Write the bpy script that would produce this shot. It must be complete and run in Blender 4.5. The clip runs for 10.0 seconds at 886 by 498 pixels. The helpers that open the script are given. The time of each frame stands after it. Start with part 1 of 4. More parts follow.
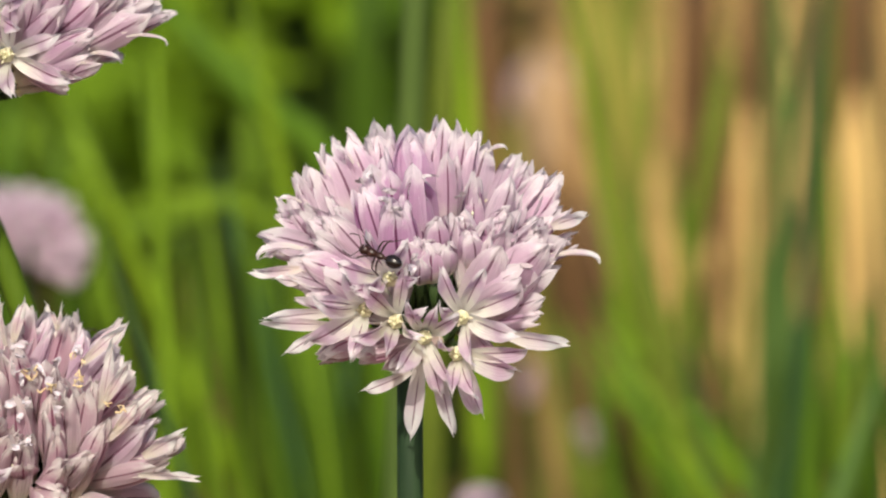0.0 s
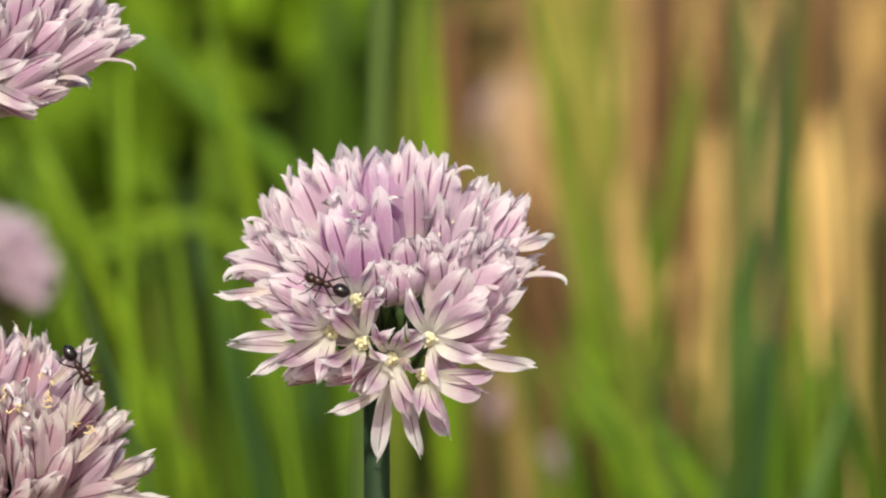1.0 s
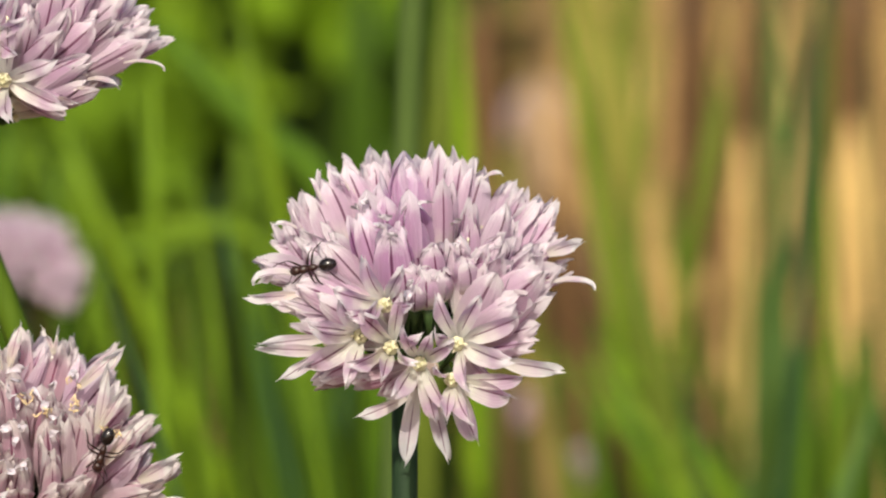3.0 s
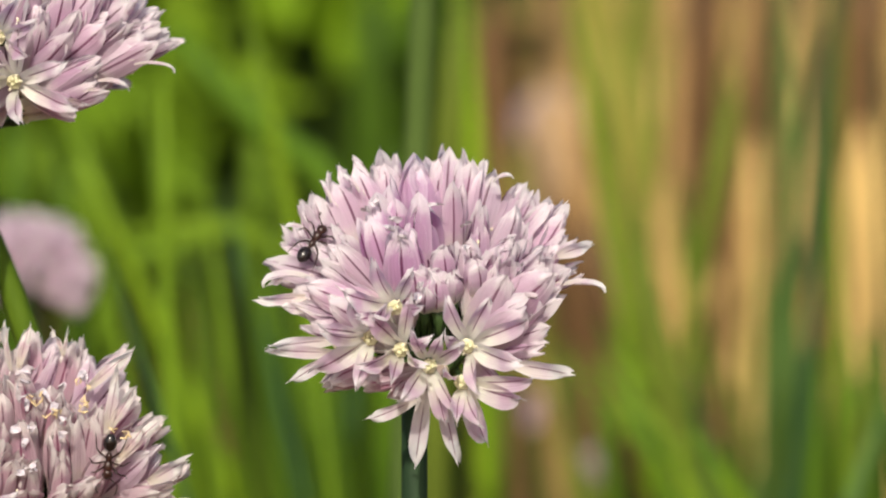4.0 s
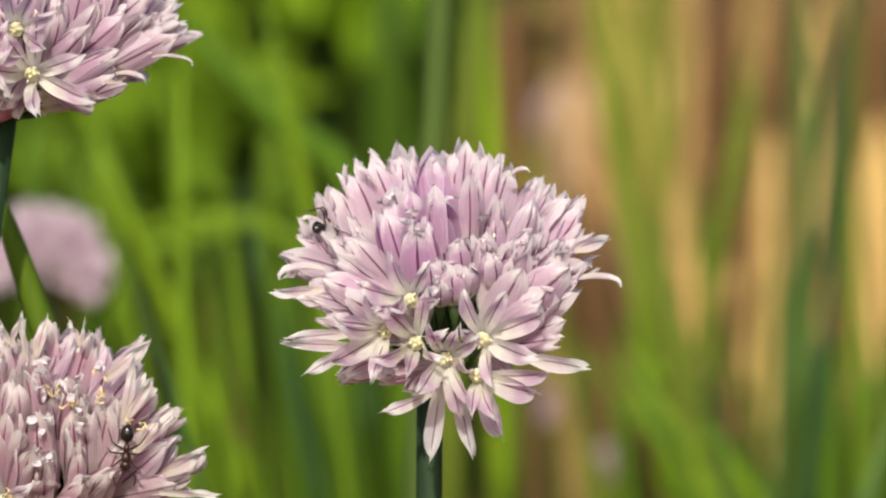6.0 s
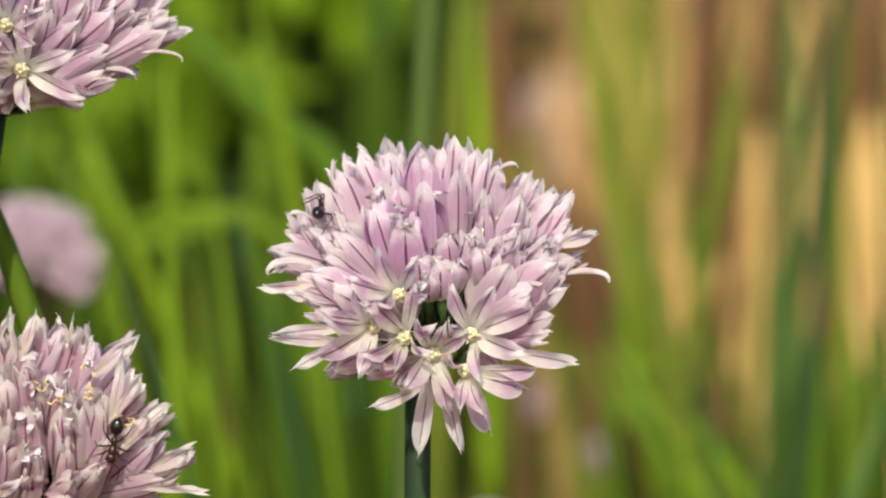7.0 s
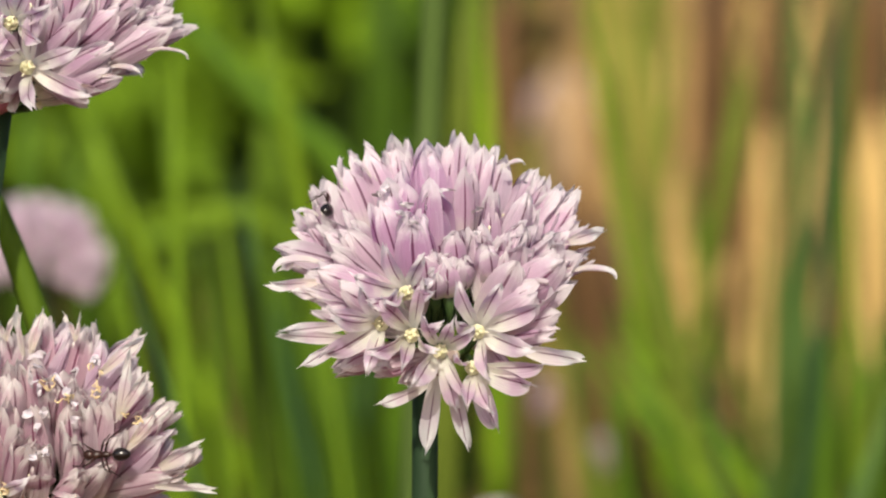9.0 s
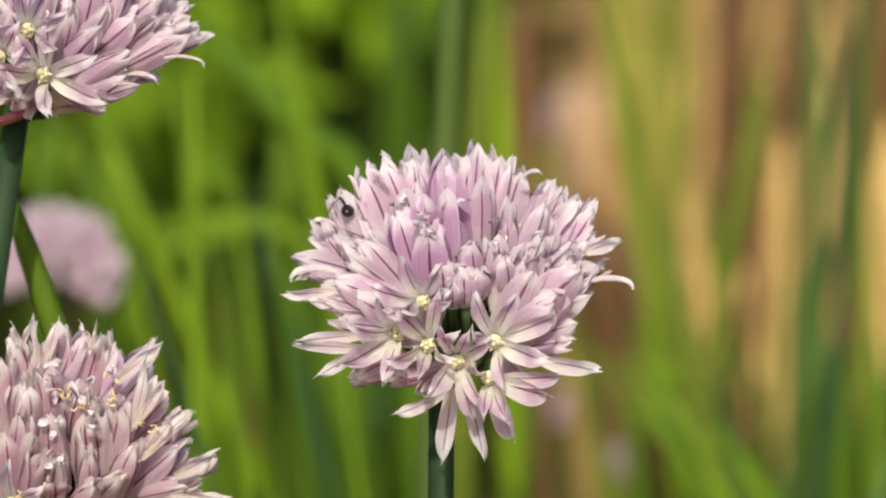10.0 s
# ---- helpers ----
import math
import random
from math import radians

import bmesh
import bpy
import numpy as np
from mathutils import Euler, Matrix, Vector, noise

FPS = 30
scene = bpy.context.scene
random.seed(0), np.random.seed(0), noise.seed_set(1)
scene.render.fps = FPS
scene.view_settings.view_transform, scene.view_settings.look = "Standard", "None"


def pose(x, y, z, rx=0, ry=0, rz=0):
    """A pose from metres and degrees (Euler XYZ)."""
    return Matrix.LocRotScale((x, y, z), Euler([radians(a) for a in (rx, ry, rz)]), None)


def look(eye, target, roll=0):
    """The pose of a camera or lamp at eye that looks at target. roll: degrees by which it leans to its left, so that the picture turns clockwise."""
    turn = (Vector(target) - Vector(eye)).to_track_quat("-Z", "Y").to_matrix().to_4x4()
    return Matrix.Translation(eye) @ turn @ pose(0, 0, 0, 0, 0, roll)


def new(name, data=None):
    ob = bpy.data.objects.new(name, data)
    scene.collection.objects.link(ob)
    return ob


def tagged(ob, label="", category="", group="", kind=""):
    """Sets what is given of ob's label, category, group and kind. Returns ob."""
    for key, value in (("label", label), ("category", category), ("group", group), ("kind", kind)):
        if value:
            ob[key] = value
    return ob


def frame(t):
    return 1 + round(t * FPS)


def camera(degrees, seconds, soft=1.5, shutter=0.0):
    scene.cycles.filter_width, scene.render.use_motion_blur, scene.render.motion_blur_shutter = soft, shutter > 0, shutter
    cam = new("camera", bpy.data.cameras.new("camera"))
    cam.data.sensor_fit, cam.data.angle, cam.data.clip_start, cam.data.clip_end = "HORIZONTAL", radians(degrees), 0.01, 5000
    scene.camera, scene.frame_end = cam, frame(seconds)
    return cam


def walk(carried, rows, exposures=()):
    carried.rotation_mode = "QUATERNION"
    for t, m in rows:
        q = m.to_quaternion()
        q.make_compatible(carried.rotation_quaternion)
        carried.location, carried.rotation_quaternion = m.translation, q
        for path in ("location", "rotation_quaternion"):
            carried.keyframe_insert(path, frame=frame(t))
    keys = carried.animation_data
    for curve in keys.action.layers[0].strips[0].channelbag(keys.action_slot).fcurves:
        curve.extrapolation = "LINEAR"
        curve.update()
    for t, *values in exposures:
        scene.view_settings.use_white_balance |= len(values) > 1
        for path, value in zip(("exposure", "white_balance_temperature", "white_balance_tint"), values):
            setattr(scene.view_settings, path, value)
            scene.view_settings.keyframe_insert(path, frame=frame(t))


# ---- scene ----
# A bed of flowering chives in the sun, seen close, with two ants on the flower heads.
EYE, AIM = (0.0, -0.34, 0.36), (0.0, 0.0, 0.30)
REST = look(EYE, AIM)
FRONT = REST.to_3x3()          # right, up and towards the viewer, in the world

# ---- camera ----
cam = camera(13, 10.0, soft=2.15)
cam.data.dof.use_dof = True
cam.data.dof.focus_distance = 0.335
cam.data.dof.aperture_fstop = 30.0
TURNS = ((0.0, -0.3647, -0.0643, -0.3929), (0.5, -0.1664, -0.4599, -0.514), (1.0, -0.0457, -0.5552, -0.4223),
         (1.5, -0.0507, -0.4803, -0.3822), (2.0, -0.0512, -0.3513, -0.3201), (2.5, -0.0172, -0.2374, -0.2372),
         (4.0, 0.0564, 0.0181, -0.0882), (4.5, 0.0, 0.0, 0.0), (5.0, -0.052, 0.1635, -0.0049),
         (6.5, -0.0368, 0.2205, 0.3224), (7.0, -0.1136, 0.0829, 0.2554), (7.5, -0.15, 0.0183, 0.1173),
         (8.0, -0.1395, 0.0852, 0.0664), (8.5, -0.1101, 0.1457, 0.0937), (9.0, -0.1549, 0.183, 0.0957),
         (9.5, -0.1416, 0.2734, 0.1806), (10.0, -0.0064, 0.431, 0.2883))
walk(cam, [(t, REST @ pose(0, 0, 0, a, b, c)) for t, a, b, c in TURNS])

# ---- light ----
SUN_UP, SUN_ROUND = 38.0, -6.0     # height, and degrees to the right of the viewer's back
world = bpy.data.worlds.new("sky")
scene.world = world
world.use_nodes = True
wn = world.node_tree.nodes
sky = wn.new("ShaderNodeTexSky")
sky.sky_type, sky.sun_disc = "NISHITA", False
sky.dust_density, sky.ozone_density = 4.0, 0.6      # a hazy sky
sky.sun_elevation, sky.sun_rotation = radians(SUN_UP), radians(180 - SUN_ROUND)
world.node_tree.links.new(sky.outputs[0], wn["Background"].inputs[0])
wn["Background"].inputs[1].default_value = 0.145
sun = new("sun", bpy.data.lights.new("sun", "SUN"))
sun.data.energy, sun.data.angle, sun.data.color = 4.15, radians(0.53), (1.0, 0.93, 0.79)
sx, sy = math.sin(radians(SUN_ROUND)), -math.cos(radians(SUN_ROUND))
sun.matrix_world = look((sx, sy, math.tan(radians(SUN_UP))), (0, 0, 0))
scene.view_settings.exposure = -0.16


# ---- materials ----
def material(name, roughness=0.5, specular=0.3):
    m = bpy.data.materials.new(name)
    m.use_nodes = True
    n = m.node_tree.nodes
    b = n["Principled BSDF"]
    b.inputs["Roughness"].default_value = roughness
    b.inputs["Specular IOR Level"].default_value = specular
    return m, n, m.node_tree.links, b


def ramp(n, stops, smooth=False):
    r = n.new("ShaderNodeValToRGB")
    r.color_ramp.interpolation = "EASE" if smooth else "LINEAR"
    e = r.color_ramp.elements
    while len(e) < len(stops):
        e.new(0.5)
    for k, (p, c) in enumerate(stops):
        e[k].position = p
        e[k].color = (*c, 1) if len(c) == 3 else c
    return r


def maths(n, links, kind, a, b=None, clamp=False):
    k = n.new("ShaderNodeMath")
    k.operation, k.use_clamp = kind, clamp
    for i, v in enumerate((a, b)):
        if v is None:
            continue
        if isinstance(v, (int, float)):
            k.inputs[i].default_value = v
        else:
            links.new(v, k.inputs[i])
    return k.outputs[0]


def mixed(n, links, fac, a, b, blend="MIX"):
    k = n.new("ShaderNodeMix")
    k.data_type, k.blend_type = "RGBA", blend
    for i, v in ((0, fac), (6, a), (7, b)):
        if isinstance(v, (int, float)):
            k.inputs[i].default_value = v
        elif isinstance(v, tuple):
            k.inputs[i].default_value = (*v, 1)
        else:
            links.new(v, k.inputs[i])
    return k.outputs[2]


def grain(n, links, scale, detail=3, rough=0.6, stretch=None):
    t = n.new("ShaderNodeTexNoise")
    t.inputs["Scale"].default_value, t.inputs["Detail"].default_value = scale, detail
    t.inputs["Roughness"].default_value = rough
    co = n.new("ShaderNodeTexCoord")
    if stretch:
        mp = n.new("ShaderNodeMapping")
        mp.inputs["Scale"].default_value = stretch
        links.new(co.outputs["Object"], mp.inputs[0])
        links.new(mp.outputs[0], t.inputs[0])
    else:
        links.new(co.outputs["Object"], t.inputs[0])
    return t.outputs[0]


def bump(n, links, b, height, strength, distance):
    k = n.new("ShaderNodeBump")
    k.inputs["Strength"].default_value, k.inputs["Distance"].default_value = strength, distance
    links.new(height, k.inputs["Height"])
    links.new(k.outputs[0], b.inputs["Normal"])
    return k.outputs[0]


def petal_material(name, foot, body, tip, vein, thin=0.4, rough=0.5, creamy=0.0, white=0.74):
    """Tepal: cream at the foot, lilac above, bleached at the tip, one dark midrib."""
    m, n, links, b = material(name, rough * 0.8, 0.4)
    uv = n.new("ShaderNodeUVMap")
    uv.uv_map = "UVMap"
    sep = n.new("ShaderNodeSeparateXYZ")
    links.new(uv.outputs[0], sep.inputs[0])
    across = maths(n, links, "ABSOLUTE", maths(n, links, "SUBTRACT", sep.outputs[0], 0.5))
    info = n.new("ShaderNodeObjectInfo")
    blot = grain(n, links, 900, 2)
    along = maths(n, links, "ADD", sep.outputs[1], maths(n, links, "MULTIPLY", maths(n, links, "SUBTRACT", blot, 0.5), 0.22))
    mid = tuple(0.5 * (p + q) for p, q in zip(foot, body))
    col = ramp(n, ((0.14 + creamy, foot), (0.36 + creamy, mid), (0.56 + creamy, body), (white, body), (white + 0.19, tip)), True)
    links.new(along, col.inputs[0])
    # margins paler than the middle
    edge = maths(n, links, "MULTIPLY", maths(n, links, "POWER", maths(n, links, "MULTIPLY", across, 2.0), 2.5), 0.28)
    base = mixed(n, links, edge, col.outputs[0], tip)
    # fine side veins
    fine = maths(n, links, "SINE", maths(n, links, "MULTIPLY", across, 62.0))
    fine = maths(n, links, "MULTIPLY", maths(n, links, "ADD", fine, 1.0), 0.012)
    base = mixed(n, links, fine, base, vein)
    # midrib
    rib = n.new("ShaderNodeMapRange")
    rib.interpolation_type = "SMOOTHSTEP"
    rib.inputs[1].default_value, rib.inputs[2].default_value = 0.056, 0.024
    links.new(across, rib.inputs[0])
    run = ramp(n, ((0.16, (0, 0, 0)), (0.30, (1, 1, 1)), (0.84, (1, 1, 1)), (0.93, (0, 0, 0))))
    links.new(sep.outputs[1], run.inputs[0])
    base = mixed(n, links, maths(n, links, "MULTIPLY", maths(n, links, "MULTIPLY", rib.outputs[0], run.outputs[0]), 0.88), base, vein)
    # lengthwise streaks of colour, another run on each blade
    mp = n.new("ShaderNodeMapping")
    mp.inputs["Scale"].default_value = (14, 1.6, 1)
    links.new(uv.outputs[0], mp.inputs[0])
    links.new(maths(n, links, "MULTIPLY", info.outputs["Random"], 40.0), mp.inputs["Location"])
    streak = n.new("ShaderNodeTexNoise")
    streak.inputs["Scale"].default_value, streak.inputs["Detail"].default_value = 1.0, 4
    links.new(mp.outputs[0], streak.inputs[0])
    faint = n.new("ShaderNodeMapRange")
    faint.inputs[1].default_value, faint.inputs[2].default_value, faint.inputs[4].default_value = 0.48, 0.78, 0.12
    links.new(streak.outputs[0], faint.inputs[0])
    base = mixed(n, links, faint.outputs[0], base, vein)
    hs = n.new("ShaderNodeHueSaturation")
    links.new(base, hs.inputs["Color"])
    links.new(maths(n, links, "ADD", maths(n, links, "MULTIPLY", info.outputs["Random"], 0.45), 0.75), hs.inputs["Saturation"])
    r2 = maths(n, links, "FRACT", maths(n, links, "MULTIPLY", info.outputs["Random"], 17.3))
    links.new(maths(n, links, "ADD", maths(n, links, "MULTIPLY", r2, 0.18), 0.855), hs.inputs["Value"])
    links.new(hs.outputs[0], b.inputs["Base Color"])
    # crinkles that run along the blade
    ridge = maths(n, links, "ADD", maths(n, links, "MULTIPLY", streak.outputs[0], 2.6), maths(n, links, "MULTIPLY", fine, 16.0))
    nor = bump(n, links, b, ridge, 0.45, 0.00013)
    tr = n.new("ShaderNodeBsdfTranslucent")
    deep = n.new("ShaderNodeHueSaturation")
    deep.inputs["Saturation"].default_value = 1.3
    deep.inputs["Value"].default_value = 1.12
    links.new(hs.outputs[0], deep.inputs["Color"])
    links.new(deep.outputs[0], tr.inputs[0])
    links.new(nor, tr.inputs[1])
    mx = n.new("ShaderNodeMixShader")
    # the dry tips are chalky and let less light through
    dry = n.new("ShaderNodeMapRange")
    dry.inputs[1].default_value, dry.inputs[2].default_value = 0.7, 1.0
    dry.inputs[3].default_value, dry.inputs[4].default_value = thin, thin * 1.0
    links.new(sep.outputs[1], dry.inputs[0])
    links.new(dry.outputs[0], mx.inputs[0])
    links.new(b.outputs[0], mx.inputs[1])
    links.new(tr.outputs[0], mx.inputs[2])
    links.new(mx.outputs[0], n["Material Output"].inputs[0])
    return m


def green_material(name, dark, light, rough=0.6, thin=0.0, vary=0.25):
    """Chive leaf or stalk: fine lengthwise streaks and a faint waxy bloom."""
    m, n, links, b = material(name, rough, 0.12)
    info = n.new("ShaderNodeObjectInfo")
    streak = grain(n, links, 700, 3, 0.6, (1, 1, 0.03))
    spots = grain(n, links, 60, 3)
    f = maths(n, links, "ADD", maths(n, links, "MULTIPLY", streak, 0.7), maths(n, links, "MULTIPLY", spots, 0.3))
    col = ramp(n, ((0.32, dark), (0.68, light)))
    links.new(f, col.inputs[0])
    hs = n.new("ShaderNodeHueSaturation")
    links.new(col.outputs[0], hs.inputs["Color"])
    links.new(maths(n, links, "ADD", maths(n, links, "MULTIPLY", info.outputs["Random"], vary * 2), 1 - vary), hs.inputs["Value"])
    links.new(hs.outputs[0], b.inputs["Base Color"])
    bump(n, links, b, streak, 0.25, 0.0001)
    if thin:
        tr = n.new("ShaderNodeBsdfTranslucent")
        links.new(hs.outputs[0], tr.inputs[0])
        mx = n.new("ShaderNodeMixShader")
        mx.inputs[0].default_value = thin
        links.new(b.outputs[0], mx.inputs[1])
        links.new(tr.outputs[0], mx.inputs[2])
        links.new(mx.outputs[0], n["Material Output"].inputs[0])
    return m


def plain_material(name, dark, light, scale, rough=0.5, specular=0.3, relief=0.0):
    m, n, links, b = material(name, rough, specular)
    g = grain(n, links, scale, 4)
    col = ramp(n, ((0.35, dark), (0.65, light)))
    links.new(g, col.inputs[0])
    links.new(col.outputs[0], b.inputs["Base Color"])
    if relief:
        bump(n, links, b, g, 0.4, relief)
    return m


CREAM = (0.97, 0.96, 0.87)
LILAC = petal_material("lilac petal", CREAM, (0.67, 0.49, 0.635), (0.90, 0.835, 0.875), (0.15, 0.035, 0.09), 0.5)
PALE = petal_material("pale petal", CREAM, (0.725, 0.55, 0.68), (0.92, 0.855, 0.895), (0.16, 0.045, 0.10), 0.5, white=0.74)
STARRY = petal_material("starry petal", CREAM, (0.69, 0.51, 0.655), (0.92, 0.88, 0.91), (0.18, 0.05, 0.11), 0.5, creamy=0.13)
WHITISH = petal_material("bleached petal", (0.86, 0.79, 0.74), (0.83, 0.70, 0.78), (0.96, 0.94, 0.95), (0.24, 0.08, 0.15), 0.5, white=0.55)
VIOLET = petal_material("violet petal", (0.76, 0.65, 0.66), (0.63, 0.40, 0.60), (0.92, 0.84, 0.91), (0.14, 0.03, 0.09), 0.5)
ROSE = petal_material("rose petal", (0.62, 0.50, 0.44), (0.55, 0.33, 0.42), (0.82, 0.74, 0.76), (0.26, 0.05, 0.12), 0.4)
DUSTY = petal_material("dusty petal", (0.76, 0.69, 0.60), (0.655, 0.465, 0.55), (0.86, 0.80, 0.80), (0.20, 0.06, 0.11), 0.5)
PAPER = petal_material("papery withered petal", (0.84, 0.74, 0.68), (0.90, 0.83, 0.86), (0.97, 0.95, 0.96), (0.40, 0.18, 0.26), 0.45, 0.4)
BLEACHED = petal_material("bleached ragged petal", (0.78, 0.71, 0.62), (0.80, 0.66, 0.70), (0.94, 0.91, 0.88), (0.42, 0.24, 0.30), 0.5, white=0.5)
SCRAP = plain_material("crumpled petal tip", (0.50, 0.44, 0.49), (0.68, 0.63, 0.67), 1500, 0.35)
OVARY = plain_material("ovary", (0.62, 0.60, 0.36), (0.72, 0.69, 0.48), 1500, 0.45)
ANTHER = plain_material("anther", (0.72, 0.66, 0.46), (0.82, 0.77, 0.60), 3000, 0.7)
STRAW_YELLOW = plain_material("dried stamen", (0.66, 0.48, 0.24), (0.78, 0.64, 0.40), 2500, 0.6)
FILAMENT = plain_material("filament", (0.75, 0.66, 0.62), (0.85, 0.80, 0.74), 1500, 0.5)
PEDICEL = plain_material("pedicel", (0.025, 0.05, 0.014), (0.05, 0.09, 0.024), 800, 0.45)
SPATHE = plain_material("papery bract", (0.32, 0.08, 0.10), (0.50, 0.22, 0.23), 500, 0.5, 0.3, 0.0001)
# stalk green darkened, with the shadow of the head put into the colour
STALK = green_material("shade-darkened flower stalk", (0.014, 0.032, 0.015), (0.034, 0.066, 0.028))
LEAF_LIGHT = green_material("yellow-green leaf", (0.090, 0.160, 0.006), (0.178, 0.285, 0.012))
LEAF_GREEN = green_material("bright green leaf", (0.067, 0.130, 0.006), (0.138, 0.228, 0.012))
LEAF_MID = green_material("green leaf", (0.035, 0.080, 0.004), (0.073, 0.140, 0.008))
LEAF_SOFT = green_material("soft green leaf", (0.057, 0.108, 0.007), (0.114, 0.188, 0.014))
LEAF_DULL = green_material("dull green leaf", (0.060, 0.105, 0.022), (0.105, 0.165, 0.036))
# olive green darkened to paint the shaded gaps between the leaves
GAP_SHADE = green_material("olive leaf with gap shade", (0.020, 0.038, 0.004), (0.042, 0.070, 0.007))
LEAF_DEEP = green_material("deep green leaf", (0.018, 0.050, 0.018), (0.036, 0.085, 0.030))
LEAF_OLIVE = green_material("olive green leaf", (0.070, 0.100, 0.010), (0.14, 0.185, 0.022))
LEAF_BLUE = green_material("blue-green leaf", (0.045, 0.090, 0.020), (0.085, 0.150, 0.032))
DRY = green_material("dry stalk", (0.52, 0.34, 0.115), (0.80, 0.55, 0.205), 0.6)
FADED = green_material("faded dry leaf", (0.28, 0.18, 0.10), (0.45, 0.31, 0.17), 0.7)
YELLOWED = green_material("yellowed leaf", (0.19, 0.185, 0.03), (0.335, 0.315, 0.062), 0.6)
TAN = green_material("tan dry leaf", (0.34, 0.20, 0.078), (0.54, 0.34, 0.135), 0.65)
OCHRE = green_material("ochre dry leaf", (0.20, 0.122, 0.046), (0.32, 0.205, 0.08), 0.65)
BROWN = green_material("withered brown leaf", (0.08, 0.043, 0.018), (0.19, 0.105, 0.045), 0.7)
# near-black green: the shade between plants is put into the leaf colour
HEDGE_SHADE = green_material("foliage with shade in its green", (0.012, 0.024, 0.004), (0.03, 0.055, 0.008), 0.6)
FRESH = green_material("fresh green broad leaf", (0.09, 0.17, 0.005), (0.18, 0.30, 0.010), 0.6)
ANT_DARK = plain_material("ant black", (0.006, 0.004, 0.004), (0.014, 0.009, 0.008), 4000, 0.22, 0.6)
ANT_RED = plain_material("ant red-brown", (0.018, 0.0065, 0.0045), (0.042, 0.014, 0.009), 4000, 0.35, 0.5)


# ---- mesh tools ----
def mesh(name, bm, mat, smooth=True):
    d = bpy.data.meshes.new(name)
    bm.to_mesh(d)
    bm.free()
    d.materials.append(mat)
    if smooth:
        d.polygons.foreach_set("use_smooth", [True] * len(d.polygons))
    return d


def part(name, bm, mat, parent, label="", m=None):
    ob = new(name, mesh(name, bm, mat))
    return hang(ob, parent, m, label)


def hang(ob, parent, m=None, label=""):
    ob.parent = parent
    if m is not None:
        ob.matrix_basis = m
    if label:
        tagged(ob, label)
    return ob


def tube(bm, points, radii, sides=8, cap=True):
    """A round, closed tube along points."""
    pts = [Vector(p) for p in points]
    rings, side = [], None
    for i, p in enumerate(pts):
        t = (pts[min(i + 1, len(pts) - 1)] - pts[max(i - 1, 0)]).normalized()
        if side is None:
            side = t.orthogonal().normalized()
        side = (side - t * side.dot(t)).normalized()
        up = t.cross(side)
        rings.append([bm.verts.new(p + radii[i] * (math.cos(a) * side + math.sin(a) * up))
                      for a in (2 * math.pi * k / sides for k in range(sides))])
    for a, b in zip(rings, rings[1:]):
        for k in range(sides):
            bm.faces.new((a[k], a[(k + 1) % sides], b[(k + 1) % sides], b[k]))
    if cap:
        bm.faces.new(rings[0][::-1])
        bm.faces.new(rings[-1])
    return bm


def egg(bm, m, sx, sy, sz, taper=0.0, rings=8, sides=12):
    """An egg-shaped body, longest along x, narrower in front by taper."""
    rows = []
    for i in range(1, rings):
        a = math.pi * i / rings
        x, r = -math.cos(a), math.sin(a) * (1 - taper * -math.cos(a))
        rows.append([bm.verts.new(m @ Vector((sx * x, sy * r * math.cos(b), sz * r * math.sin(b))))
                     for b in (2 * math.pi * k / sides for k in range(sides))])
    tail, nose = bm.verts.new(m @ Vector((-sx, 0, 0))), bm.verts.new(m @ Vector((sx, 0, 0)))
    for a, b in zip(rows, rows[1:]):
        for k in range(sides):
            bm.faces.new((a[k], a[(k + 1) % sides], b[(k + 1) % sides], b[k]))
    for k in range(sides):
        bm.faces.new((tail, rows[0][(k + 1) % sides], rows[0][k]))
        bm.faces.new((nose, rows[-1][k], rows[-1][(k + 1) % sides]))
    return bm


